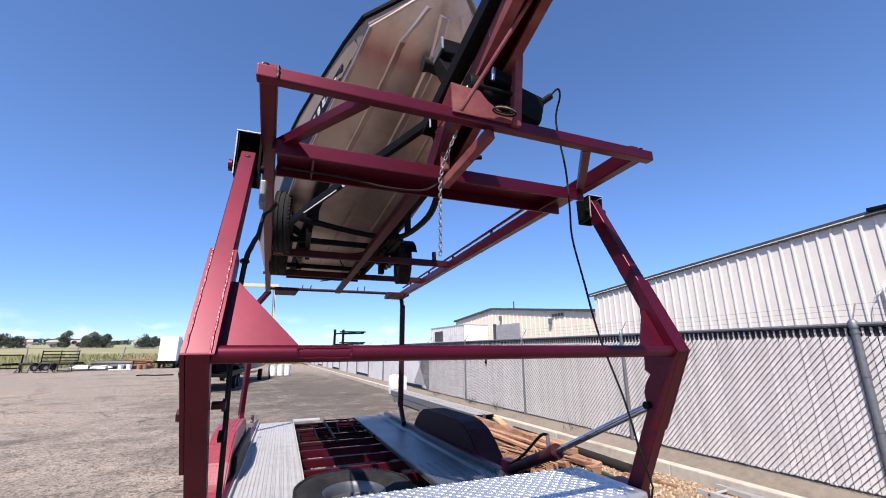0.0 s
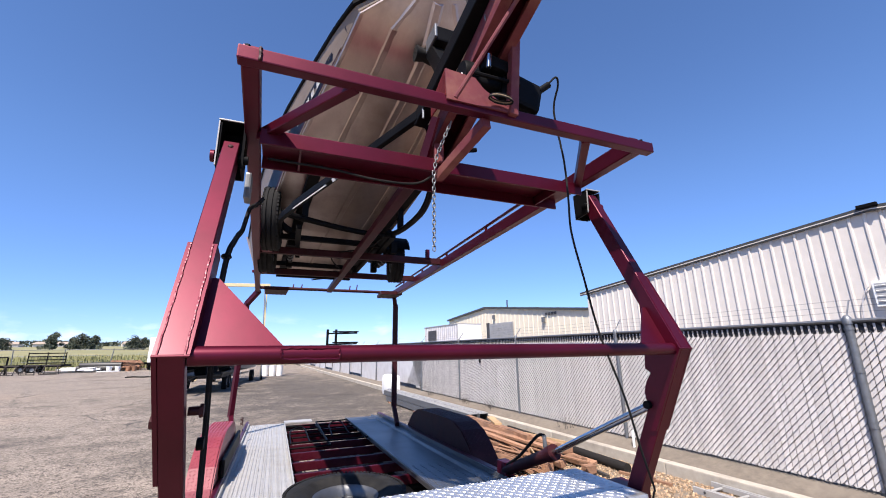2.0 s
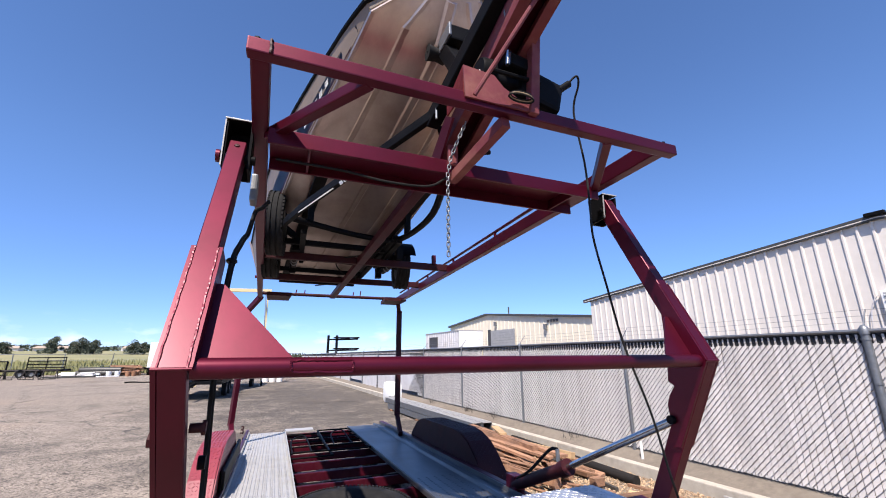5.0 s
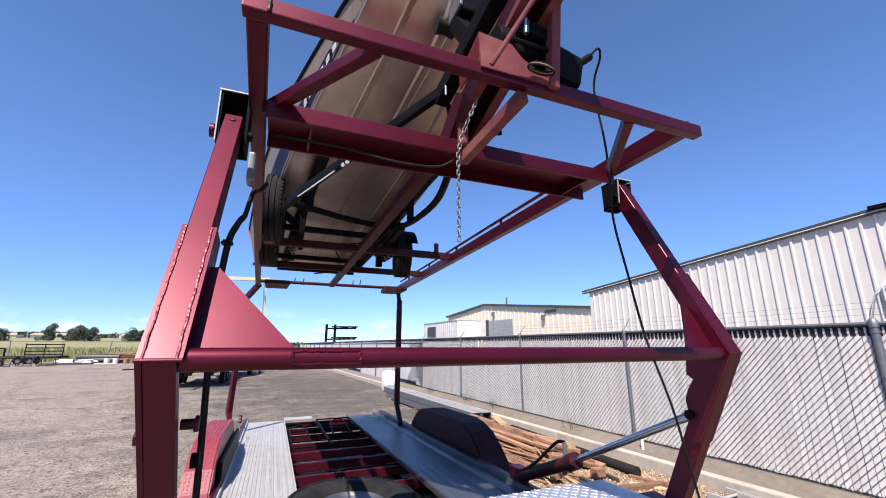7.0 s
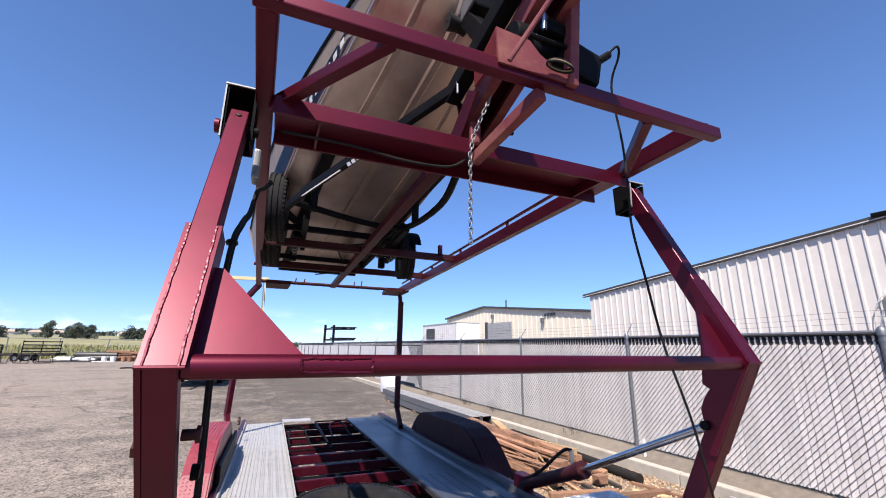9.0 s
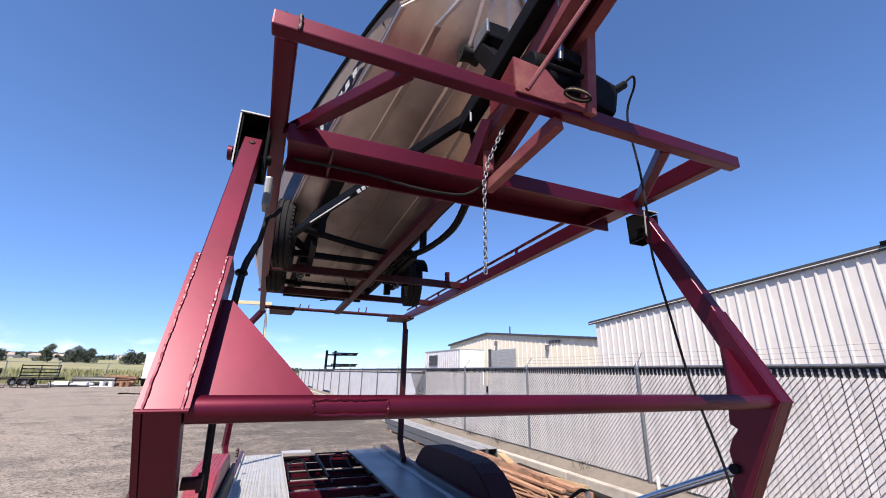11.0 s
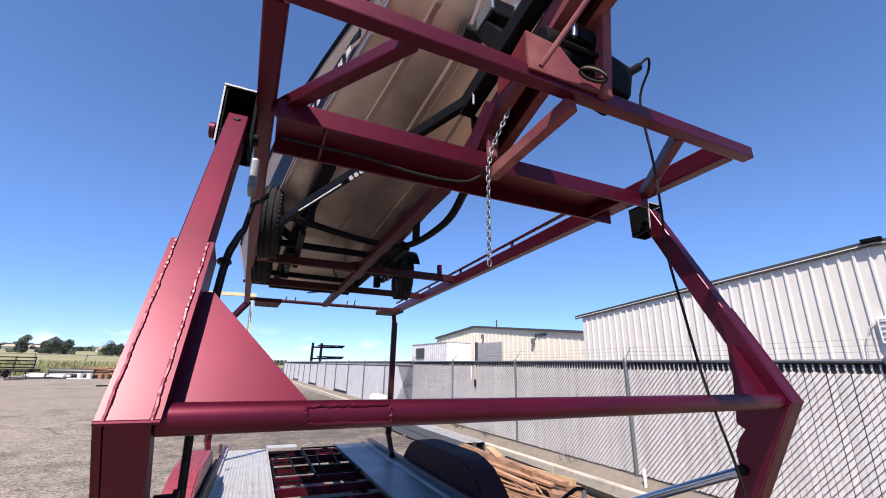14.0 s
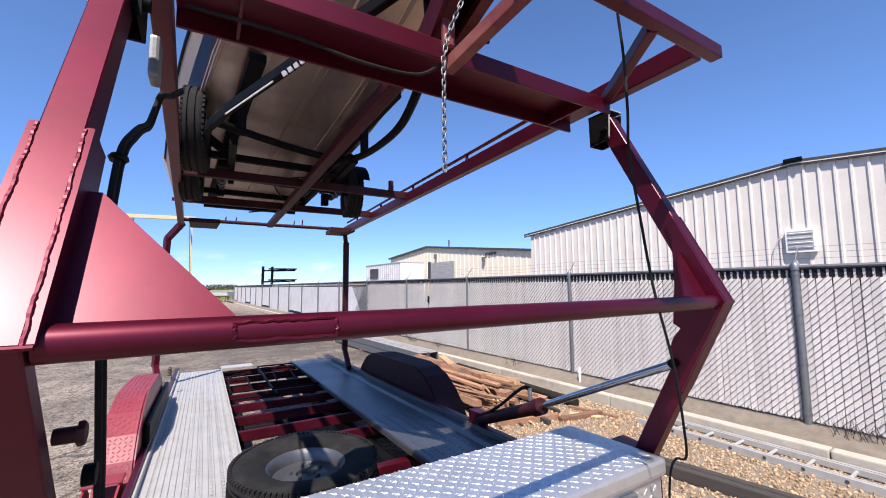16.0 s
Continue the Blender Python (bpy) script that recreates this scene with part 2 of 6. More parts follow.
def ground_material():
    """Worn chip-seal asphalt with pale aggregate, tar-dark patches, dusty streaks and hairline cracks; dry field beyond it."""
    m = bpy.data.materials.new("worn_asphalt")
    m.use_nodes = True
    n, l = m.node_tree.nodes, m.node_tree.links
    b = n["Principled BSDF"]
    tc = n.new("ShaderNodeTexCoord")

    def noise_tex(scale, detail=6, rough=0.6):
        t = n.new("ShaderNodeTexNoise")
        t.inputs["Scale"].default_value = scale
        t.inputs["Detail"].default_value = detail
        t.inputs["Roughness"].default_value = rough
        l.new(tc.outputs["Object"], t.inputs["Vector"])
        return t.outputs["Fac"]

    def rng(v, a, z, lo=0.0, hi=1.0):
        r = n.new("ShaderNodeMapRange")
        for k, x in (("From Min", a), ("From Max", z), ("To Min", lo), ("To Max", hi)):
            r.inputs[k].default_value = x
        l.new(v, r.inputs["Value"])
        return r.outputs[0]

    def mixc(f, a, z):
        x = n.new("ShaderNodeMix")
        x.data_type = "RGBA"
        l.new(f, x.inputs["Factor"])
        for k, v in (("A", a), ("B", z)):
            if isinstance(v, tuple):
                x.inputs[k].default_value = (*v, 1)
            else:
                l.new(v, x.inputs[k])
        return x.outputs["Result"]

    vo = n.new("ShaderNodeTexVoronoi")
    vo.inputs["Scale"].default_value = 55
    l.new(tc.outputs["Object"], vo.inputs["Vector"])
    chips = mixc(rng(vo.outputs["Color"], 0.25, 0.8), (0.03, 0.025, 0.0205), (0.365, 0.305, 0.248))
    vc = n.new("ShaderNodeTexVoronoi")
    vc.inputs["Scale"].default_value = 21
    l.new(tc.outputs["Object"], vc.inputs["Vector"])
    chips = mixc(rng(vc.outputs["Color"], 0.3, 0.75, 0.0, 0.55), chips, (0.30, 0.255, 0.213))
    chips = mixc(rng(vc.outputs["Color"], 0.12, 0.34, 0.62, 0.0), chips, (0.04, 0.034, 0.029))
    base = mixc(rng(noise_tex(1.1, 8, 0.7), 0.35, 0.75, 0.0, 0.3), chips, (0.24, 0.2, 0.163))
    dark = mixc(rng(noise_tex(0.33, 7, 0.7), 0.52, 0.68, 0, 0.75), base, (0.048, 0.043, 0.039))
    dusty = mixc(rng(noise_tex(0.16, 5), 0.52, 0.7, 0, 0.6), dark, (0.29, 0.228, 0.172))
    # old oil-dark stain on the lane beside the fence
    so = n.new("ShaderNodeMapping")
    so.inputs["Location"].default_value = (-0.42, -1.05, 0)
    so.inputs["Scale"].default_value = (0.16, 0.055, 1)
    l.new(tc.outputs["Object"], so.inputs["Vector"])
    ln = n.new("ShaderNodeVectorMath")
    ln.operation = "LENGTH"
    l.new(so.outputs[0], ln.inputs[0])
    ad = n.new("ShaderNodeMath")
    ad.operation = "ADD"
    l.new(ln.outputs["Value"], ad.inputs[0])
    l.new(rng(noise_tex(0.8, 9, 0.78), 0.3, 0.7, -0.85, 0.85), ad.inputs[1])
    dusty = mixc(rng(ad.outputs[0], 0.3, 1.2, 0.66, 0.0), dusty, (0.026, 0.024, 0.022))
    ck = n.new("ShaderNodeTexVoronoi")
    ck.feature = "DISTANCE_TO_EDGE"
    ck.inputs["Scale"].default_value = 0.085
    wob = n.new("ShaderNodeMix")
    wob.data_type = "VECTOR"
    wob.inputs["Factor"].default_value = 0.04
    nz = n.new("ShaderNodeTexNoise")
    nz.inputs["Scale"].default_value = 0.9
    nz.inputs["Detail"].default_value = 5
    l.new(tc.outputs["Object"], nz.inputs["Vector"])
    l.new(tc.outputs["Object"], wob.inputs["A"])
    add = n.new("ShaderNodeVectorMath")
    add.operation = "SCALE"
    add.inputs["Scale"].default_value = 40
    l.new(nz.outputs["Color"], add.inputs[0])
    l.new(add.outputs[0], wob.inputs["B"])
    l.new(wob.outputs["Result"], ck.inputs["Vector"])
    crack = mixc(rng(ck.outputs["Distance"], 0.0, 0.0042, 0.85, 0.0), dusty, (0.04, 0.038, 0.036))
    l.new(crack, b.inputs["Base Color"])
    b.inputs["Roughness"].default_value = 0.9
    b.inputs["Specular IOR Level"].default_value = 0.25
    bp = n.new("ShaderNodeBump")
    bp.inputs["Strength"].default_value = 0.5
    bp.inputs["Distance"].default_value = 0.006
    l.new(vo.outputs["Distance"], bp.inputs["Height"])
    l.new(bp.outputs[0], b.inputs["Normal"])
    return m


ASPHALT = ground_material()
FIELD = surf("dry_meadow", (0.225, 0.205, 0.10), (0.16, 0.165, 0.076), 0.35, 0.95, bump=0.6, bscale=5, stain=(0.33, 0.27, 0.145), samt=0.7, sscale=0.06, stretch=(0.3, 1, 1))


# ---- builders ----
def part(name, bm, material, parent, label="", smooth=False, kind=""):
    me = bpy.data.meshes.new(name)
    bmesh.ops.recalc_face_normals(bm, faces=bm.faces)
    bm.to_mesh(me)
    bm.free()
    for mt in (material if isinstance(material, (list, tuple)) else [material]):
        me.materials.append(mt)
    if smooth:
        me.shade_smooth()
        if smooth is not True:
            me.set_sharp_from_angle(angle=radians(smooth))
    ob = new(name, me)
    if parent:
        ob.parent = parent
    return tagged(ob, label=label, kind=kind)


def thing(name, label, category, group="", m=None):
    ob = new(name)
    ob.empty_display_size = 0.1
    if m is not None:
        ob.matrix_world = m
    return tagged(ob, label, category, group)


def nb():
    return bmesh.new()


def add_box(bm, m, sx, sy, sz, bevel=0.0):
    """A box centred on m, its edges bevelled."""
    t = bmesh.new()
    bmesh.ops.create_cube(t, size=1.0)
    bmesh.ops.scale(t, vec=(sx, sy, sz), verts=t.verts)
    if bevel:
        bmesh.ops.bevel(t, geom=list(t.edges), offset=bevel, segments=2, profile=0.6, affect="EDGES")
    bmesh.ops.transform(t, matrix=m, verts=t.verts)
    me = bpy.data.meshes.new("tmp")
    t.to_mesh(me)
    t.free()
    bm.from_mesh(me)
    bpy.data.meshes.remove(me)
    return bm


def box(x0, x1, y0, y1, z0, z1, bevel=0.004):
    return add_box(nb(), Matrix.Translation(((x0 + x1) / 2, (y0 + y1) / 2, (z0 + z1) / 2)), x1 - x0, y1 - y0, z1 - z0, bevel)


def frame_to(p0, p1, up=(0, 0, 1)):
    """A pose at the middle of p0 to p1, whose y runs along it and whose z is nearest to up."""
    p0, p1 = Vector(p0), Vector(p1)
    y = (p1 - p0).normalized()
    x = y.cross(Vector(up))
    if x.length < 1e-4:
        x = y.cross(Vector((1, 0, 0)))
    x.normalize()
    z = x.cross(y)
    m = Matrix((x, y, z)).transposed().to_4x4()
    m.translation = (p0 + p1) / 2
    return m, (p1 - p0).length


def add_beam(bm, p0, p1, w, h, bevel=0.005, up=(0, 0, 1)):
    m, n = frame_to(p0, p1, up)
    return add_box(bm, m, w, n, h, bevel)


def beam(p0, p1, w, h, bevel=0.005, up=(0, 0, 1)):
    return add_beam(nb(), p0, p1, w, h, bevel, up)


def curve_through(pts, n=6):
    """Catmull-Rom points through pts."""
    p = [Vector(q) for q in pts]
    p = [p[0] * 2 - p[1]] + p + [p[-1] * 2 - p[-2]]
    out = []
    for i in range(1, len(p) - 2):
        for k in range(n):
            t = k / n
            a, b, c, d = p[i - 1:i + 3]
            out.append(0.5 * ((2 * b) + (c - a) * t + (2 * a - 5 * b + 4 * c - d) * t * t + (3 * b - a - 3 * c + d) * t ** 3))
    return out + [p[-2]]


def add_tube(bm, pts, r, seg=10, caps=True, closed=False):
    pts = [Vector(q) for q in pts]
    n = len(pts)
    rings = []
    ref = None
    for i, q in enumerate(pts):
        if closed:
            d = pts[(i + 1) % n] - pts[i - 1]
        else:
            d = pts[min(i + 1, n - 1)] - pts[max(i - 1, 0)]
        d.normalize()
        if ref is None:
            ref = d.orthogonal().normalized()
        ref = (ref - d * ref.dot(d)).normalized()
        o = d.cross(ref)
        rr = r[i] if isinstance(r, (list, tuple)) else r
        rings.append([bm.verts.new(q + (ref * math.cos(a) + o * math.sin(a)) * rr) for a in (2 * math.pi * k / seg for k in range(seg))])
    for i in range(n if closed else n - 1):
        a, b = rings[i], rings[(i + 1) % n]
        for k in range(seg):
            bm.faces.new((a[k], a[(k + 1) % seg], b[(k + 1) % seg], b[k]))
    if caps and not closed:
        bm.faces.new(rings[0][::-1])
        bm.faces.new(rings[-1])
    return bm


def tube(pts, r, seg=10):
    return add_tube(nb(), pts, r, seg)


def add_prism(bm, poly, thick):
    """A plate: the polygon poly (3D points), thickened by the vector thick."""
    t = Vector(thick)
    a = [bm.verts.new(Vector(p)) for p in poly]
    b = [bm.verts.new(Vector(p) + t) for p in poly]
    bm.faces.new(a)
    bm.faces.new(b[::-1])
    for i in range(len(poly)):
        j = (i + 1) % len(poly)
        bm.faces.new((a[i], b[i], b[j], a[j]))
    return bm


def plate(poly, thick):
    return add_prism(nb(), poly, thick)


def add_lathe(bm, profile, seg, m=None, closed=True):
    """Spin (radius, height) points round z; m places it."""
    m = m or Matrix()
    rings = [[bm.verts.new(m @ Vector((r * math.cos(a), r * math.sin(a), z))) for a in (2 * math.pi * k / seg for k in range(seg))] for r, z in profile]
    n = len(rings)
    for i in range(n if closed else n - 1):
        a, b = rings[i], rings[(i + 1) % n]
        for k in range(seg):
            bm.faces.new((a[k], a[(k + 1) % seg], b[(k + 1) % seg], b[k]))
    return bm


def tyre_mesh(r, w, rim, seg=40, grooves=3):
    """A tyre round z with shoulders, sidewalls, tread grooves and blocks."""
    h = w / 2
    pr = [(rim, -h * 0.7), (rim + (r - rim) * 0.35, -h), (r * 0.93, -h * 0.97), (r * 0.985, -h * 0.8)]
    for k in range(grooves):
        c = (k + 0.5) / grooves * 2 - 1
        c *= 0.62 * h
        g = 0.06 * w
        pr += [(r, c - g * 2.2), (r, c - g), (r - 0.011, c - g * 0.7), (r - 0.011, c + g * 0.7), (r, c + g), (r, c + g * 2.2)]
    pr += [(r * 0.985, h * 0.8), (r * 0.93, h * 0.97), (rim + (r - rim) * 0.35, h), (rim, h * 0.7)]
    bm = add_lathe(nb(), pr, seg)
    n = seg * 2
    for k in range(n):
        a = 2 * math.pi * k / n
        for s in (-1, 1):
            m = Matrix.Rotation(a, 4, "Z") @ Matrix.Translation((r * 0.975, 0, s * h * 0.88))
            add_box(bm, m, r * 0.045, 2 * math.pi * r / n * 0.62, h * 0.2)
    return bm


def rim_mesh(rim, w, holes=5):
    h = w / 2
    bm = add_lathe(nb(), [(rim, h * 0.75), (rim * 0.98, h * 0.72), (rim * 0.9, h * 0.5), (rim * 0.86, h * 0.1), (rim * 0.62, h * 0.02), (rim * 0.5, h * 0.2), (rim * 0.26, h * 0.22), (rim * 0.24, h * 0.02), (rim * 0.2, 0),
                          (0.004, 0), (0.004, -0.02), (rim * 0.86, -h * 0.1), (rim * 0.9, -h * 0.6), (rim, -h * 0.75)], 32)
    for k in range(holes):
        a = 2 * math.pi * k / holes
        add_lathe(bm, [(0.001, 0.02), (0.011, 0.02), (0.012, 0), (0.001, 0)], 6, Matrix.Translation((rim * 0.4 * math.cos(a), rim * 0.4 * math.sin(a), h * 0.2)))
    return bm


def add_treads(bm, m, nx, ny, px, py, ln=0.026, wd=0.008, ht=0.0022):
    """Raised lozenges of tread plate, alternately turned, over an area nx by ny on m's xy plane."""
    for i in range(nx):
        for j in range(ny):
            a = radians(45 if (i + j) % 2 else -45)
            mm = m @ Matrix.Translation(((i + 0.5) * px, (j + 0.5) * py, 0)) @ Matrix.Rotation(a, 4, "Z")
            v = [bm.verts.new(mm @ Vector(p)) for p in ((-ln / 2, 0, 0), (0, -wd / 2, 0), (ln / 2, 0, 0), (0, wd / 2, 0), (-ln / 3.4, 0, ht), (ln / 3.4, 0, ht))]
            for f in ((0, 1, 5, 4), (1, 2, 5), (2, 3, 4, 5), (3, 0, 4)):
                bm.faces.new([v[k] for k in f])
    return bm


def weld_bead(pts, r=0.007, step=0.006):
    """A rippled weld bead along pts."""
    out, rad = [], []
    for a, b in zip(pts, pts[1:]):
        a, b = Vector(a), Vector(b)
        n = max(2, int((b - a).length / step))
        for k in range(n):
            out.append(a.lerp(b, k / n) + Vector((math.sin(k * 0.45) * r * 0.2 + random.uniform(-0.12, 0.12) * r, 0, 0)))
            rad.append(r * (0.8 + 0.35 * random.random()))
    return add_tube(nb(), out, rad, 6)


# ---- setting: ground, kerb, fence line ----
def sheet(name, x0, x1, y0, y1, z, material, label, category, cuts=1):
    bm = nb()
    bmesh.ops.create_grid(bm, x_segments=cuts, y_segments=cuts, size=0.5)
    bmesh.ops.transform(bm, matrix=Matrix.Translation(((x0 + x1) / 2, (y0 + y1) / 2, z)) @ Matrix.Diagonal((x1 - x0, y1 - y0, 1, 1)), verts=bm.verts)
    ob = part(name, bm, material, None, kind="structure")
    return tagged(ob, label, category)


sheet("ground", -2500, 2500, -2500, 2500, 0.0, ASPHALT, "worn grey chip-seal asphalt yard with dark patches and cracks", "ground")


def meadow_z(x, y):
    """Height of the meadow, which rises gently beyond the far corner of the yard."""
    far = 0.02
    for (y0, z0), (y1, z1) in (((58, 0.02), (80, 0.65)), ((80, 0.65), (150, 2.8)), ((150, 2.8), (340, 6.3)), ((340, 6.3), (900, 9.0))):
        if y > y0:
            far = z0 + (z1 - z0) * min(1.0, (y - y0) / (y1 - y0))
    k = min(1.0, max(0.0, (-x / max(y, 1.0) - 0.03) / 0.14))
    return 0.02 + (far - 0.02) * k * k * (3 - 2 * k)


fm_ = nb()
fg = [[fm_.verts.new((q * y, y, meadow_z(q * y, y))) for q in [-6 + 0.4 * k for k in range(13)] + [-1.0 + 0.05 * k for k in range(24)] + [0.3, 1.0, 3.0]] for y in (58, 62, 68, 74, 80, 95, 110, 130, 150, 190, 240, 290, 340, 500, 900, 2400)]
for a, b in zip(fg, fg[1:]):
    for c in range(len(a) - 1):
        if abs(a[c].co.x - a[c + 1].co.x) > 1e-6:
            fm_.faces.new((a[c], a[c + 1], b[c + 1], b[c]))
tagged(part("field", fm_, FIELD, None, kind="structure", smooth=True), "dry yellow-green meadow rising behind the yard", "field")
sheet("gravel_bed", 2.35, 5.0, -4, 7.6, 0.012, DIRT, "pale dusty gravel strip beside the kerb", "ground")
vb = nb()
vg = [[vb.verts.new((x, y, z + (0.012 * noise.noise((x * 3, y * 0.9, 0)) if 5.2 < x < 13 else 0))) for x, z in ((5.14, 0.13), (5.3, 0.17), (5.5, 0.245), (5.8, 0.26), (8, 0.16), (13.7, 0.1))] for y in [-12 + 0.6 * k for k in range(121)]]
for a, b in zip(vg, vg[1:]):
    for i in range(5):
        vb.faces.new((a[i], a[i + 1], b[i + 1], b[i]))
tagged(part("verge", vb, BANK, None, kind="structure", smooth=True), "bare dry dirt bank behind the concrete kerb", "ground")

kerb = tagged(new("kerb"), "low weathered concrete kerb along the fence", "kerb", kind="structure")
for i in range(24):
    y0 = -8 + i * 2.4
    part("kerb_stone", box(5.0 + random.uniform(-0.006, 0.006), 5.15, y0 + 0.006, y0 + 2.394, -0.05, 0.16 + random.uniform(-0.006, 0.006), 0.015), CONCRETE, kerb)

FENCE_X = 5.5
fence = thing("chain_link_fence", "tall galvanised chain-link fence with white privacy slats", "fence")
for i in range(-4, 18):
    y = 1.99 + 3.05 * i - (0.12 if i == 0 else 0)
    r = 0.038 if i == 0 else 0.03
    pst = part("post", tube([(FENCE_X, y, 0.04), (FENCE_X, y, 2.0)], r, 12), GALV, fence, smooth=40)
    cap = nb()
    add_lathe(cap, [(0.001, 0.05), (0.02, 0.045), (r + 0.008, 0.01), (r + 0.008, -0.05), (r, -0.05), (r, 0.0)], 12, Matrix.Translation((FENCE_X, y, 2.0)))
    add_tube(cap, [(FENCE_X, y, 2.02), (FENCE_X + 0.16, y, 2.22)], 0.008, 6)
    part("post_cap", cap, GALV, pst, smooth=40)
    if i == 0:
        for z in (0.35, 0.9, 1.45, 1.9):
            part("tension_band", add_lathe(nb(), [(r + 0.001, -0.012), (r + 0.006, -0.012), (r + 0.006, 0.012), (r + 0.001, 0.012)], 16, Matrix.Translation((FENCE_X, y, z))), GALV, pst)
for i in range(-4, 17):
    y = 1.99 + 3.05 * i
    part("top_rail", tube([(FENCE_X, y, 1.985), (FENCE_X, y + 3.05, 1.985)], 0.021, 8), GALV, fence, smooth=40)
for k in range(3):
    d = 0.05 + 0.055 * k
    pts = []
    for i in range(-4, 18):
        y = 1.99 + 3.05 * i
        pts += [(FENCE_X + d, y, 2.02 + d * 1.25), (FENCE_X + d, y + 1.5, 2.0 + d * 1.25)]
    part("barbed_wire", add_tube(nb(), pts, 0.0025, 4), GALV, fence, "thin barbed wire strand")


def chain_link(y0, y1, z0, z1, pitch=0.07, r=0.0052, lean=0.92):
    """Diagonal wires: one set runs in front of the slats, the other behind them; knuckles close the lower edge."""
    vs, fs = [], []

    def wire(pts):
        prev = None
        for x, y, z in pts:
            q = len(vs)
            vs.extend([(x - r, y, z), (x + r * 0.6, y - r, z + r * 0.6), (x + r * 0.6, y + r, z - r * 0.6)])
            if prev is not None:
                fs.extend([(prev + a, prev + (a + 1) % 3, q + (a + 1) % 3, q + a) for a in range(3)])
            prev = q

    h = z1 - z0
    steps = int(h / pitch) * 4
    for i in range(int((y1 - y0) / pitch)):
        base = y0 + i * pitch + random.uniform(-0.003, 0.003)
        wire([(FENCE_X + 0.003 - 0.004 * (k % 2), base - lean * h * k / steps, z0 + h * k / steps) for k in range(steps + 1)])
        wire([(FENCE_X + 0.019 + 0.004 * (k % 2), base - lean * h + lean * h * k / steps, z0 + h * k / steps) for k in range(steps + 1)])
        wire([(FENCE_X - 0.012, base, z0), (FENCE_X - 0.012, base + pitch / 2, z0 - 0.035), (FENCE_X - 0.012, base + pitch, z0)])
    me = bpy.data.meshes.new("wire_mesh")
    me.from_pydata(vs, [], fs)
    me.materials.append(WIRE)
    ob = new("wire_mesh", me)
    ob.parent = fence
    return tagged(ob, "woven chain-link wire mesh", kind="stuff")


chain_link(-4.0, 16.0, 0.29, 1.97)

# white slats woven into the mesh near by, plain sheets farther on
slat_mesh = bpy.data.meshes.new("slat")
sb = box(-0.003, 0.003, -0.0318, 0.0318, 0.27, 1.855, 0.002)
sb.to_mesh(slat_mesh)
sb.free()
slat_mesh.materials.append(SLAT)
for i in range(250):
    o = new("slat", slat_mesh)
    o.parent = fence
    o.location = (FENCE_X + 0.012 + random.uniform(-0.001, 0.001), -3.3 + 0.07 * i, random.uniform(-0.006, 0.006))
    o.rotation_euler = (random.uniform(-0.002, 0.002), 0, random.uniform(-0.03, 0.03))
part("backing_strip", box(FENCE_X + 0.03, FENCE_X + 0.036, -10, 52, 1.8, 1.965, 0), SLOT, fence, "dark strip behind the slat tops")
tb = nb()
for i in range(500):
    y = -3.3 + 0.07 * i
    add_box(tb, Matrix.Translation((FENCE_X + 0.014, y, 1.9)), 0.005, 0.02, 0.1)
part("slat_edging", tb, SLAT, fence, "white slat tips", kind="stuff")
for i in range(6):
    y0 = -3.4 + 3.05 * i
    part("backing_sheet", box(FENCE_X + 0.04, FENCE_X + 0.046, y0, y0 + 3.04, 0.3, 1.84, 0), SLAT, fence, "white sheet behind the slats")
for i in range(13):
    y0 = 14.2 + 3.05 * i
    part("sheet_panel", box(FENCE_X + 0.03 + random.uniform(0, 0.008), FENCE_X + 0.05, y0 + 0.02, y0 + 3.03, 0.22 if i % 3 else 0.4, 1.84, 0.003), SHEET, fence, "pale grey sheet panel")
for i in range(2):
    part("sheet_panel", box(FENCE_X + 0.03, FENCE_X + 0.05, -10 + i * 3.3, -6.7 + i * 3.3, 0.3, 1.84, 0.003), SHEET, fence)


# ---- buildings ----
def ribbed_wall(y0, y1, x, top, step=0.3, depth=0.04, z0=0.0):
    """A wall in the plane x, facing -x, of raised ribs; top(y) is its upper edge."""
    bm = nb()
    ys = []
    y = y0
    while y < y1 - 1e-6:
        e = min(y + step, y1)
        ys += [(y, 0), (y + step * 0.72, 0), (y + step * 0.79, 1), (y + step * 0.93, 1)]
        y = e
    ys = [q for q in ys if q[0] < y1] + [(y1, 0)]
    lo = [bm.verts.new((x - depth * r, yy, z0)) for yy, r in ys]
    hi = [bm.verts.new((x - depth * r, yy, top(yy))) for yy, r in ys]
    for i in range(len(ys) - 1):
        bm.faces.new((lo[i], lo[i + 1], hi[i + 1], hi[i]))
    bk = [bm.verts.new((x + 0.15, yy, zz)) for yy, zz in ((y0, z0), (y1, z0), (y1, top(y1)), ((y0 + y1) / 2, top((y0 + y1) / 2)), (y0, top(y0)))]
    bm.faces.new(bk)
    return bm


def near_roof(y):
    return 5.08 - abs(y - 3.85) * 0.0905


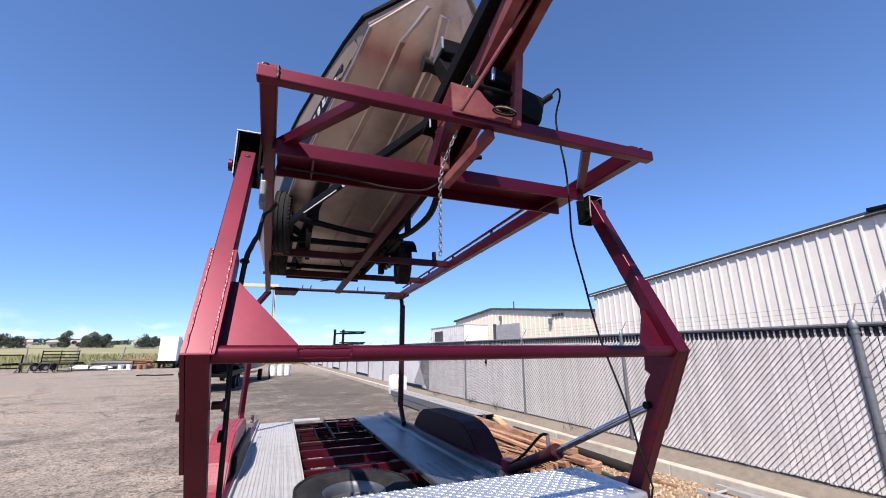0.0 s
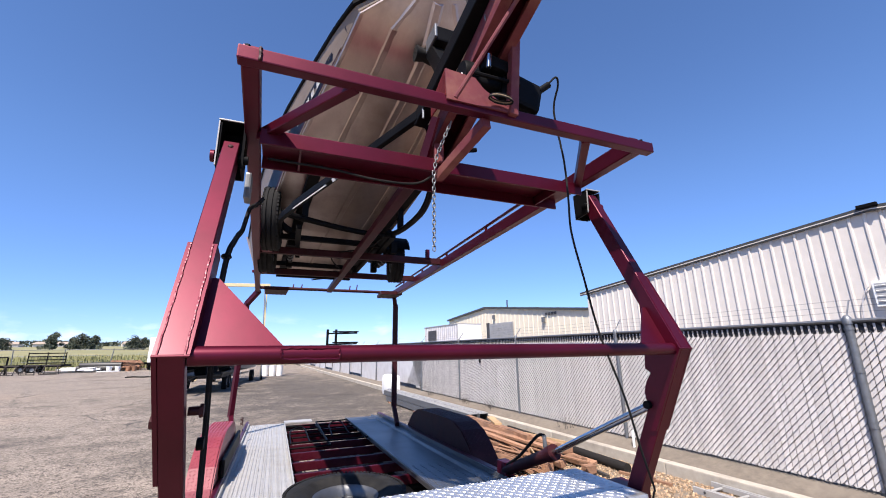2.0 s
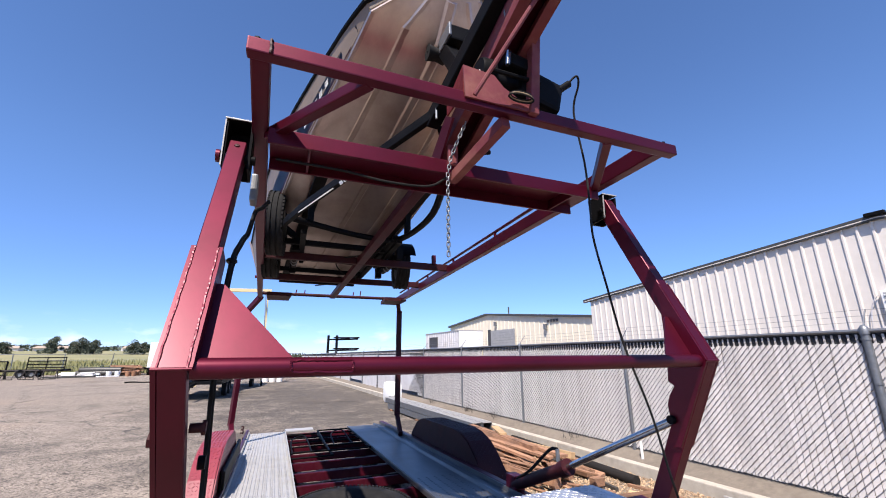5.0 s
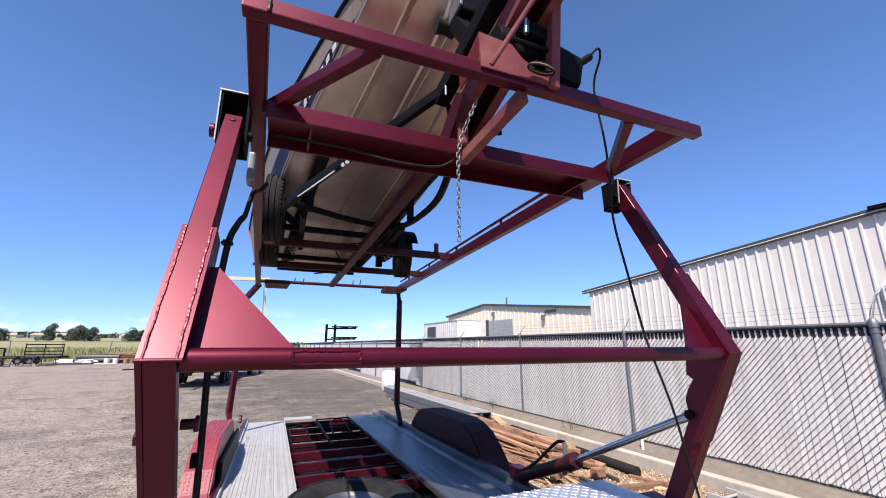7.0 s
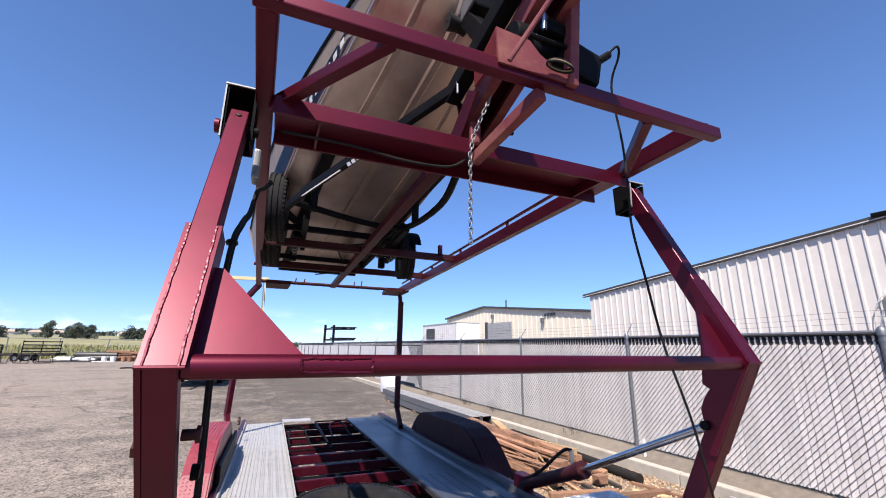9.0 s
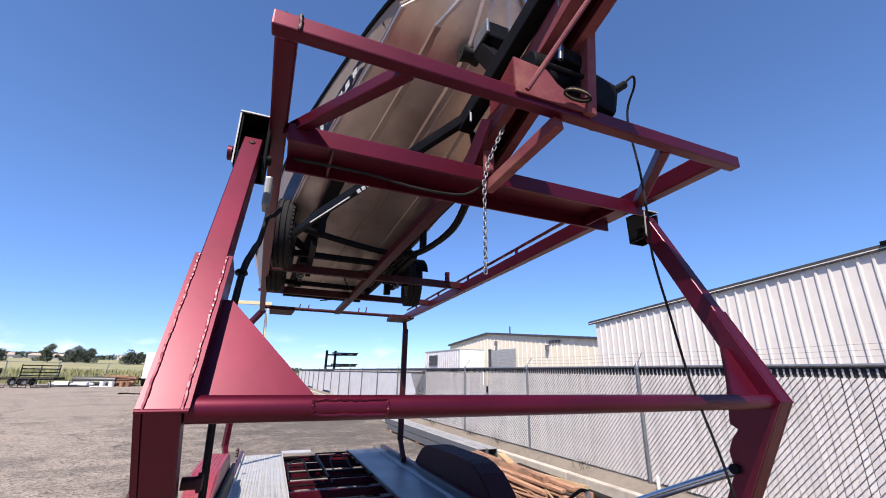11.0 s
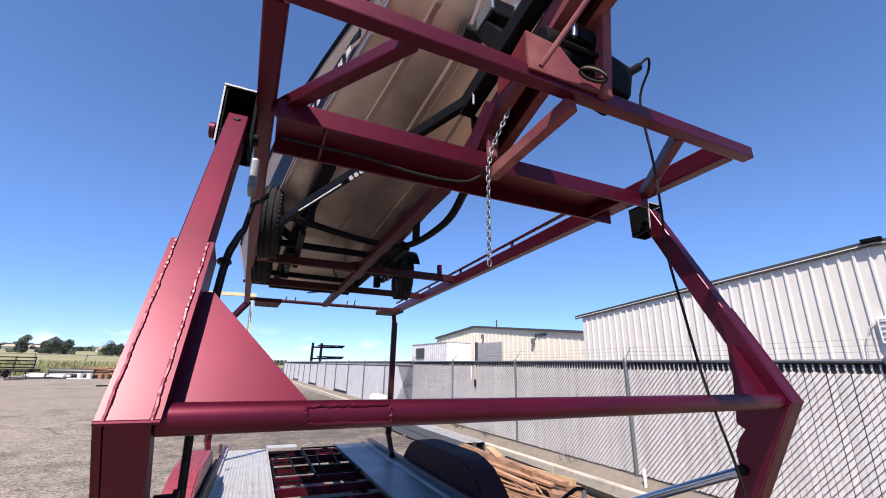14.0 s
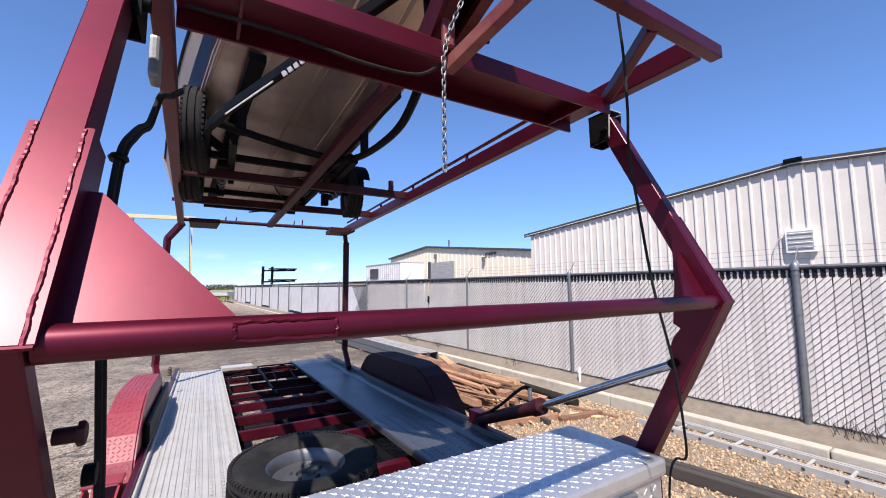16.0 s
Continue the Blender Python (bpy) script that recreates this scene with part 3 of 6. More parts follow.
near = thing("metal_building", "white ribbed metal workshop building with dark roof trim", "building")
part("wall", ribbed_wall(-6.2, 13.85, 13.8, near_roof, 0.31), WALL_WHITE, near, "white ribbed metal gable wall")
part("wall", box(13.85, 33.8, 13.75, 13.85, 0, 4.1, 0), WALL_WHITE, near)
part("wall", box(13.85, 33.8, -6.2, -6.1, 0, 4.1, 0), WALL_WHITE, near)
for s in (-1, 1):
    e = 3.85 + s * 10.35
    part("roof", plate([(13.72, 3.85, 5.12), (33.8, 3.85, 5.12), (33.8, e, near_roof(e) + 0.04), (13.72, e, near_roof(e) + 0.04)], (0, 0, 0.06)), ROOF, near, "grey metal roof")
    part("roof_trim", plate([(13.7, 3.85, 5.2), (13.7, e, near_roof(e) + 0.12), (13.7, e, near_roof(e) - 0.03), (13.7, 3.85, 5.05)], (0.08, 0, 0)), TRIM_DARK, near, "dark roof edge trim")
    part("trim_line", plate([(13.692, 3.85, 5.115), (13.692, e, near_roof(e) + 0.035), (13.692, e, near_roof(e) + 0.01), (13.692, 3.85, 5.09)], (0.006, 0, 0)), WALL_WHITE, near, "thin pale line in the roof trim")
vent = part("vent", box(13.66, 13.8, 3.52, 4.16, 2.62, 3.26, 0.01), WHITE, near, "white louvred wall vent")
for k in range(4):
    part("louvre", beam((13.645, 3.58, 2.74 + k * 0.13), (13.645, 4.1, 2.74 + k * 0.13), 0.05, 0.012, 0.002, (0.7, 0, 0.7)), WHITE, vent)
part("louvre_back", box(13.652, 13.66, 3.57, 4.11, 2.68, 3.2, 0), ALU_DULL, vent)
part("wall_lamp", box(13.6, 13.72, 3.65, 4.05, 5.14, 5.24, 0.02), BLACK, near, "black flood lamp at the ridge")


def far_roof(y):
    return 7.35 - (0.083 if y > 49.6 else 0.1) * abs(y - 49.6)


farb = thing("metal_building", "cream metal warehouse with a roller door", "building")
part("wall", ribbed_wall(22, 61.6, 30, far_roof, 0.9, 0.05), WALL_CREAM, farb, "cream ribbed metal wall")
part("wall", box(30.05, 50, 61.5, 61.6, 0, 6.2, 0), WALL_CREAM, farb)
for a, z in ((22, far_roof(22)), (61.9, far_roof(61.9))):
    part("roof_trim", plate([(29.7, 49.6, 7.55), (29.7, a, z + 0.2), (29.7, a, z - 0.06), (29.7, 49.6, 7.29)], (0.3, 0, 0)), TRIM_DARK, farb, "dark roof edge trim")
    part("roof", plate([(29.9, 49.6, 7.4), (50, 49.6, 7.4), (50, a, z + 0.05), (29.9, a, z + 0.05)], (0, 0, 0.05)), ROOF, farb)
door = part("roller_door", box(29.88, 29.94, 42.9, 48.6, 0, 5.05, 0.01), ROOF, farb, "grey roller shutter door")
for k in range(14):
    part("door_slat", box(29.85, 29.88, 42.95, 48.55, 0.1 + k * 0.35, 0.42 + k * 0.35, 0.01), ROOF, door)
part("door_frame", box(29.82, 29.94, 48.6, 49.3, 0, 5.2, 0.01), SLOT, farb, "dark open door jamb")
for y in (36.5, 47.0):
    part("wall_lamp", box(29.6, 29.9, y, y + 0.35, far_roof(y) - 1.5, far_roof(y) - 0.9, 0.02), GALV, farb, "small wall lamp")
part("flue", tube([(31, 45.6, 6.8), (31, 45.6, 8.1)], 0.09, 8), TRIM_DARK, farb)

cont = thing("box_trailer", "white ribbed box trailer behind the fence", "trailer")
part("body", ribbed_wall(33.5, 41.4, 17.0, lambda y: 3.95, 0.45, 0.04, 1.0), SHEET, cont)
part("end_wall", box(17.05, 19.6, 33.5, 33.6, 1.0, 3.95, 0.01), WHITE, cont)
part("roof", box(16.95, 19.6, 33.5, 41.4, 3.95, 4.05, 0.01), ROOF, cont)
part("opening", box(16.9, 16.96, 38.2, 40.2, 2.6, 3.6, 0.01), SLOT, cont, "dark side opening")
for yy in (35, 40):
    for xx in (17.2, 19.4):
        part("wheel", add_lathe(nb(), [(0.05, -0.12), (0.5, -0.12), (0.5, 0.12), (0.05, 0.12)], 20, pose(xx, yy, 0.5, 0, 90)), RUBBER, cont)
part("chassis", box(17.2, 19.4, 33.6, 41.2, 0.8, 1.0, 0.01), BLACK, cont)

rack = thing("pipe_rack", "black steel cantilever rack with loaded arms", "rack")
for xx in (7.1, 8.0):
    part("upright", box(xx - 0.12, xx + 0.12, 44.9, 45.1, 0, 3.95, 0.02), BLACK, rack)
for z in (2.35, 3.5):
    for xx in (7.1, 8.0):
        part("arm", beam((xx, 45, z), (xx + 2.3, 44.9, z + 0.08), 0.14, 0.16, 0.02), BLACK, rack)
    part("pipe", tube([(7.6, 44.8, z + 0.2), (10.4, 44.7, z + 0.22)], 0.07, 8), BLACK, rack)

gantry = thing("gantry_crane", "cream-painted steel gantry frame in the yard", "crane")
part("top_beam", beam((-3.95, 30, 6.05), (0.5, 30, 6.2), 0.2, 0.22, 0.01), YELLOW, gantry)
for xx in (-3.3, 0.42):
    part("leg", beam((xx, 30, 0), (xx - 0.12, 30, 6.1), 0.1, 0.1, 0.01, (0, 1, 0)), YELLOW, gantry)
    part("brace", beam((xx, 28.6, 0), (xx - 0.25, 30, 6.0), 0.06, 0.06, 0.01), GALV, gantry)
    part("castor", add_lathe(nb(), [(0.03, -0.05), (0.13, -0.05), (0.13, 0.05), (0.03, 0.05)], 16, pose(xx, 28.6, 0.13, 0, 90)), RUBBER, gantry)
part("hoist", box(-2.9, -2.6, 29.85, 30.15, 5.3, 6.0, 0.03), GALV, gantry, "chain hoist")


# ---- yard clutter ----
def wheel_on(parent, m, r, w, rim):
    wh = part("wheel", rim_mesh(rim, w), GALV, parent, smooth=40)
    wh.matrix_local = m
    part("tyre", tyre_mesh(r, w, rim, 24, 2), RUBBER, wh, "black tyre", smooth=40)
    return wh


def open_boat(name, label, m, ln, half, high, hull_mat, top_mat):
    """A small power boat on a trailer."""
    b = thing(name, label, "boat", "", m)
    bm = nb()
    rings = []
    for k in range(9):
        t = k / 8
        y = ln * (t - 0.5)
        hw = half * (1 - max(0, t - 0.45) ** 2 * 3.0)
        z0 = 0.55 + 0.35 * max(0, t - 0.5) ** 1.5 * 2
        rings.append([bm.verts.new(p) for p in ((-hw, y, 0.55 + high), (-hw * 0.85, y, z0 + 0.2), (0, y, z0), (hw * 0.85, y, z0 + 0.2), (hw, y, 0.55 + high))])
    for a, c in zip(rings, rings[1:]):
        for i in range(4):
            bm.faces.new((a[i], a[i + 1], c[i + 1], c[i]))
    bm.faces.new(rings[0])
    part("hull", bm, hull_mat, b, smooth=50)
    d = nb()
    top = []
    for k in range(9):
        t = k / 8
        hw = half * (1 - max(0, t - 0.45) ** 2 * 3.0)
        top.append([d.verts.new((s * hw * 1.02, ln * (t - 0.5), 0.56 + high + 0.05 * t)) for s in (-1, 0, 1)])
    for a, c in zip(top, top[1:]):
        for i in range(2):
            d.faces.new((a[i], a[i + 1], c[i + 1], c[i]))
    bmesh.ops.solidify(d, geom=list(d.faces), thickness=0.12)
    part("deck", d, top_mat, b)
    part("windscreen", plate([(-half * 0.7, ln * 0.08, 0.66 + high), (half * 0.7, ln * 0.08, 0.66 + high), (half * 0.6, 0, 0.95 + high), (-half * 0.6, 0, 0.95 + high)], (0, -0.02, 0)), BLACK, b)
    for s in (-1, 1):
        part("frame_rail", beam((s * half * 0.6, -ln * 0.5, 0.45), (s * 0.05, ln * 0.6, 0.45), 0.08, 0.1), GALV, b)
        wheel_on(b, pose(s * half * 0.95, -ln * 0.12, 0.33, 0, 90), 0.33, 0.2, 0.18)
    return b


open_boat("boat_on_trailer", "white runabout boat with a teal deck on a trailer", pose(3.4, 62, 0, 0, 0, 60), 5.6, 1.05, 0.65, WHITE, TEAL)
open_boat("boat_on_trailer", "grey boat with a dark cover on a trailer", pose(-1.3, 27.5, 0, 0, 0, 172), 6.4, 1.1, 0.95, GALV, BLACK)


def flatbed(name, label, m, ln, wd, rails):
    f = thing(name, label, "trailer", "", m)
    part("bed", box(-wd / 2, wd / 2, -ln / 2, ln / 2, 0.62, 0.74, 0.01), BLACK, f)
    for s in (-1, 1):
        part("side_rail", beam((s * wd / 2, -ln / 2, 0.8), (s * wd / 2, ln / 2, 0.8), 0.06, 0.12), BLACK, f)
        for a in (-0.5, 0.5):
            wheel_on(f, pose(s * (wd / 2 - 0.1), a, 0.36, 0, 90), 0.36, 0.2, 0.2)
    part("drawbar", beam((0, ln / 2, 0.66), (0, ln / 2 + 1.3, 0.6), 0.1, 0.1), BLACK, f)
    for k in range(rails):
        z = 1.05 + k * 0.36
        part("gate_bar", beam((-wd / 2, -ln / 2, z), (-wd / 2, ln * 0.0, z), 0.06, 0.11), BLACK, f)
    if rails:
        for yy in (-ln / 2, -ln / 4, 0):
            part("gate_post", box(-wd / 2 - 0.04, -wd / 2 + 0.04, yy - 0.04, yy + 0.04, 0.7, 0.8 + rails * 0.36, 0.01), BLACK, f)
    return f


flatbed("utility_trailer", "black flatbed utility trailer with a slatted side gate", pose(-19.28, 52.73, 0, 0, 0, 90) @ Matrix.Scale(0.85, 4), 6.5, 2.1, 4)
flatbed("utility_trailer", "dark loaded equipment trailer in the yard", pose(-12.39, 54.43, 0, 0, 0, 90) @ Matrix.Scale(0.85, 4), 6.0, 2.1, 0)
flatbed("utility_trailer", "black equipment trailer standing in shade", pose(-2.2, 23.0, 0, 0, 0, 175), 5.0, 2.0, 0)
load = thing("scrap_load", "dark bundled tarpaulin and scrap on the trailer", "scrap", "", pose(-2.2, 23.0, 0, 0, 0, 175))
lb = nb()
for k in range(9):
    add_box(lb, pose(random.uniform(-0.6, 0.6), random.uniform(-2, 2), 0.98 + random.uniform(0, 0.55), random.uniform(-8, 8), random.uniform(-8, 8), random.uniform(0, 90)), random.uniform(0.5, 1.1), random.uniform(0.5, 1.4), random.uniform(0.3, 0.6), 0.05)
part("bundle", lb, BLACK, load)
for k in range(3):
    part("bar", beam((-0.8 + k * 0.6, -2.4, 0.8), (-0.8 + k * 0.6, 2.4, 1.7), 0.05, 0.05), GALV, load)

truck = thing("box_truck", "white box truck body parked by the meadow", "truck", "", pose(-9.21, 53.58, 0, 0, 0, 4) @ Matrix.Scale(0.85, 4))
part("box_body", box(-0.95, 0.95, -2.6, 2.6, 0.9, 3.9, 0.03), WHITE, truck)
part("cab", box(-0.9, 0.9, 2.7, 4.2, 0.5, 2.5, 0.15), WHITE, truck)
part("chassis", box(-0.9, 0.9, -2.6, 4.2, 0.55, 0.9, 0.01), BLACK, truck)
for s in (-1, 1):
    for yy in (-1.5, 3.3):
        wheel_on(truck, pose(s * 0.8, yy, 0.45, 0, 90), 0.45, 0.25, 0.25)


def lumber_heap(name, label, m, n, ln, material):
    h = thing(name, label, "lumber", "", m)
    for k in range(n):
        part("board", add_box(nb(), pose(random.uniform(-0.5, 0.5), random.uniform(-0.3, 0.3), 0.08 + 0.09 * (k // 3), random.uniform(-2, 2), 0, random.uniform(-6, 6)), 0.28, ln * random.uniform(0.75, 1.0), 0.08, 0.006), material, h)
    return h


lumber_heap("board_stack", "stack of pale boards on the ground by the meadow", pose(-15.20, 51.88, 0, 0, 0, 80), 12, 3.4, WHITE)
lumber_heap("board_stack", "stack of orange-brown plywood and boards", pose(-11.63, 51.88, 0, 0, 0, 85), 33, 2.6, WOOD)


def bucket(m, r, h, label, material, group):
    b = thing("bucket", label, "bucket", group, m)
    part("body", add_lathe(nb(), [(0.001, 0), (r * 0.85, 0), (r, h), (r * 0.96, h), (r * 0.82, 0.02), (0.001, 0.02)], 20), material, b, smooth=40)
    part("rim", add_lathe(nb(), [(r, h - 0.03), (r * 1.06, h - 0.03), (r * 1.06, h), (r, h)], 20), material, b)
    return b


for i in range(3):
    bucket(pose(0.75 + 0.48 * i, 32.5 - 0.15 * i, 0), 0.23, 0.75, "tall white plastic drum on the asphalt", WHITE, "drums in the yard")
for i in range(2):
    bucket(pose(-12.65 + 0.66 * i, 50.4 + 0.1 * i, 0), 0.24, 0.5, "white plastic tub beside the boards", WHITE, "tubs by the boards")
for i, xx in enumerate((-11.1, -10.6)):
    bucket(pose(xx, 50.2, 0), 0.21, 0.47, "orange plastic bucket beside the boards", TAN_WOOD, "orange buckets")
for k in range(4):
    rl = thing("tarpaulin_roll", "dark grey rolled tarpaulin lying on the ground", "roll", "rolled tarpaulins")
    part("roll", tube([(-15.5 + 0.1 * k, 51.5 + 0.5 * (k % 2), 0.3 + 0.3 * (k // 2)), (-14.1, 51.7 + 0.45 * (k % 2), 0.33 + 0.28 * (k // 2)), (-12.3 + 0.2 * k, 51.4 + 0.5 * (k % 2), 0.3 + 0.28 * (k // 2))], 0.27, 12), TRIM_DARK, rl, smooth=40)
for k in range(3):
    sh_ = thing("saw_horse", "dark weathered trestle on the asphalt", "trestle", "trestles by the meadow", pose(-18.60 + 1.3 * k, 47.29, 0, 0, 0, random.uniform(-25, 25)) @ Matrix.Scale(0.85, 4))
    part("top_bar", box(-0.75, 0.75, -0.05, 0.05, 0.85, 0.97, 0.01), WOOD_DARK, sh_)
    for s in (-1, 1):
        for q in (-1, 1):
            part("leg", beam((s * 0.6, q * 0.35, 0), (s * 0.5, 0, 0.9), 0.06, 0.06), WOOD_DARK, sh_)
    part("foot_bar", box(-0.7, 0.7, -0.4, -0.32, 0.0, 0.09, 0.01), WOOD_DARK, sh_)
fs_ = thing("frame_stand", "black welded steel frame standing in the yard", "frame", "", pose(-20.64, 49.33, 0) @ Matrix.Scale(0.85, 4))
for xx in (-1.1, 1.1):
    part("post", box(xx - 0.06, xx + 0.06, -0.06, 0.06, 0, 1.75, 0.01), BLACK, fs_)
for zz in (0.35, 1.69):
    part("rail", box(-1.1, 1.1, -0.05, 0.05, zz, zz + 0.11, 0.01), BLACK, fs_)
for k in range(5):
    lb_ = thing("loose_board", "pale loose board on the ground by the meadow", "board", "loose boards")
    part("board", add_box(nb(), pose(-16.22 + 0.95 * k, 49.50 + random.uniform(-0.7, 0.7), 0.06, 0, 0, random.uniform(60, 110)), 0.35, random.uniform(1.6, 2.8), 0.1, 0.01), random.choice((WHITE, WOOD, TRIM_DARK)), lb_)
coil = thing("hose_scrap", "dark length of hose lying on the asphalt", "hose")
part("hose", tube(curve_through([(-8.3, 36.6, 0.04), (-7.9, 36.9, 0.05), (-7.3, 36.4, 0.04), (-6.6, 36.3, 0.04), (-6.0, 36.5, 0.04)]), 0.05, 8), RUBBER, coil, smooth=40)

scrap = thing("scrap_heap", "low heap of rusty scrap at the fence end", "scrap")
for k in range(9):
    part("scrap_bar", beam((8.2 + random.uniform(-1.6, 1.6), 58 + random.uniform(-1.5, 1.5), 0.15), (8.2 + random.uniform(-2.2, 2.2), 58 + random.uniform(-1.5, 1.5), 0.35), 0.12, 0.1), RUST_RED, scrap)

tank = thing("white_tank", "white rounded plastic tank beside the kerb", "tank")
part("shell", box(4.5, 4.98, 15.0, 16.1, 0.0, 0.78, 0.16), WHITE, tank, smooth=50)

# stacked galvanised beams beside the kerb
for k in range(5):
    gb = thing("metal_beam", "long galvanised sheet-metal beam stacked by the kerb", "beam", "stacked metal beams")
    y0, y1 = 7.9 + random.uniform(-0.3, 0.4), 14.0 + random.uniform(-0.5, 0.6)
    x = 4.12 + (k % 3) * 0.24
    z = 0.12 + (k // 3) * 0.17
    part("web", box(x - 0.11, x + 0.11, y0, y1, z + 0.06, z + 0.075, 0.002), ALU_DULL, gb)
    for q in (-0.06, 0.0, 0.06):
        part("rib", box(x + q - 0.012, x + q + 0.012, y0, y1, z + 0.075, z + 0.088, 0.003), ALU_DULL, gb)
    for s in (-1, 1):
        part("flange", box(x + s * 0.108 - 0.006, x + s * 0.108 + 0.006, y0, y1, z - 0.08, z + 0.075, 0.002), GALV, gb)
bs = thing("sleeper", "short timber bearers under the metal beams", "timber")
for yy in (8.6, 11, 13.3):
    part("bearer", box(3.95, 4.8, yy, yy + 0.1, 0, 0.045, 0.004), WOOD, bs)

# sawn lumber heaped on the gravel
random.seed(11)
for lay in range(4):
    x = 2.98 + 0.12 * lay
    while x < 4.35 - 0.16 * lay:
        wdt, th = random.choice(((0.14, 0.085), (0.1, 0.09), (0.09, 0.04), (0.14, 0.038), (0.07, 0.045), (0.09, 0.085)))
        lum = thing("plank", "rough reddish-brown sawn plank in a heap on the gravel", "plank", "lumber heap")
        ln = random.uniform(1.9, 2.9)
        yc = 4.55 + random.choice((0.0, 0.1, 0.22, 0.5)) + random.uniform(0, 0.2) + ln / 2 + 0.1 * lay
        tilt = random.gauss(0, 7) if lay > 1 else random.gauss(0, 3)
        part("timber", add_box(nb(), pose(x + wdt / 2, yc, 0.07 + 0.078 * lay + th / 2 + random.uniform(0, 0.02), random.uniform(-1.6, 1.6), random.uniform(-14, 14), tilt), wdt, ln, th, 0.004), WOOD_PALE if random.random() < 0.08 else WOOD, lum)
        x += wdt + random.choice((0.008, 0.02, 0.05, 0.09))
for k in range(34):
    lum = thing("lath", "thin splintered brown lath lying across the lumber heap", "lath", "loose laths")
    ln = random.uniform(0.4, 1.7)
    x, y = random.uniform(3.1, 3.85), random.uniform(4.5, 6.6)
    low = y < 4.9
    part("timber", add_box(nb(), pose(x, y, 0.03 if low else random.uniform(0.24, 0.3), random.uniform(-3, 3), random.uniform(-20, 20), random.gauss(0, 20)), random.choice((0.02, 0.03, 0.045)), ln, random.choice((0.012, 0.02)), 0.002), random.choice((WOOD, WOOD, WOOD_PALE, WOOD_DARK)), lum)
for (x0, y0, z0), (x1, y1, z1), w, t, mt, txt in (((3.72, 4.45, 0.05), (3.64, 3.95, 0.05), 0.05, 0.06, WOOD_DARK, "dark"), ((4.17, 4.53, 0.04), (4.12, 4.2, 0.04), 0.05, 0.05, WOOD_DARK, "dark"),
                                                   ((4.44, 4.3, 0.035), (4.58, 3.6, 0.035), 0.05, 0.035, WOOD, "brown"), ((4.22, 4.1, 0.03), (4.42, 3.75, 0.03), 0.08, 0.02, WOOD_PALE, "pale"), ((3.75, 6.3, 0.42), (3.95, 6.9, 0.44), 0.13, 0.03, WOOD_PALE, "yellowish")):
    lum = thing("offcut", txt + " timber offcut dropped beside the lumber heap", "offcut", "timber offcuts")
    part("timber", beam((x0, y0, z0), (x1, y1, z1), w, t, 0.003), mt, lum)
for x, y, z, sx, sy in ((4.0, 4.42, 0.1, 0.16, 0.12), (3.35, 4.5, 0.16, 0.13, 0.1), (3.5, 4.62, 0.28, 0.2, 0.14), (4.25, 8.2, 0.12, 0.3, 0.2)):
    lum = thing("timber_block", "short sawn end of a thick brown timber", "timber", "timber blocks")
    part("timber", add_box(nb(), pose(x, y, z, 0, 0, random.uniform(-15, 15)), sx, sy, z if z < 0.2 else 0.1, 0.005), WOOD, lum)
for x, y, z, r, s in ((3.2, 4.2, 0.05, 74, 0.9), (3.5, 7.0, 0.05, 86, 1.6), (3.9, 3.9, 0.04, 80, 0.7)):
    lum = thing("bearer", "short timber bearer under the lumber", "timber", "bearers")
    part("timber", add_box(nb(), pose(x + 0.3, y, z - 0.01, 0, 0, r), 0.09, s, 0.09, 0.005), WOOD, lum)
lum = thing("dark_pole", "dark creosoted round pole lying along the kerb", "pole")
part("pole", tube([(4.55, 4.25, 0.075), (4.66, 5.9, 0.08), (4.76, 7.5, 0.075)], [0.07, 0.064, 0.06], 14), TAR, lum, smooth=40)
dk = thing("dark_rail", "dark grooved rail lying on the gravel", "rail")
for off in (-0.05, 0.05):
    part("rail", beam((3.5 + off, 2.75, 0.07), (3.98 + off, -0.4, 0.07), 0.075, 0.11, 0.012), WOOD_DARK, dk)
part("web", beam((3.5, 2.75, 0.05), (3.98, -0.4, 0.05), 0.05, 0.05), WOOD_DARK, dk)

lad = thing("ladder", "aluminium extension ladder lying beside the kerb", "ladder")
for dx in (0.0, 0.36):
    part("stile", beam((4.56 + dx, -1.2, 0.05), (4.62 + dx, 3.35, 0.05), 0.03, 0.075, 0.004), ALU_DULL, lad)
for k in range(15):
    y = -1.0 + k * 0.3
    part("rung", tube([(4.56 + (y + 1.2) * 0.013, y, 0.055), (4.92 + (y + 1.2) * 0.013, y, 0.055)], 0.016, 8), ALU_DULL, lad, smooth=40)
for dx in (0.045, 0.315):
    part("inner_stile", beam((4.56 + dx, -1.0, 0.055), (4.62 + dx, 3.2, 0.055), 0.022, 0.06, 0.004), ALU_DULL, lad)
for k in range(15):
    y = -1.0 + k * 0.3
    part("rung_end", add_lathe(nb(), [(0.001, 0.003), (0.014, 0.003), (0.016, 0.0), (0.001, 0.0)], 10, pose(4.5425 + (y + 1.2) * 0.0132, y, 0.055, 0, -90, 0)), SLOT, lad)
pvc = thing("marker_stake", "thin white stake behind the kerb", "stake")
part("stake", box(5.3, 5.33, 4.74, 4.77, 0.1, 0.42, 0.004), WHITE, pvc)

pale = thing("sheet_offcut", "white sheet-metal offcut lying beside the fender", "sheet")
part("sheet", add_box(nb(), pose(2.83, 4.98, 0.026, 0, 4, 4), 0.1, 0.75, 0.006, 0.002), WHITE, pale)
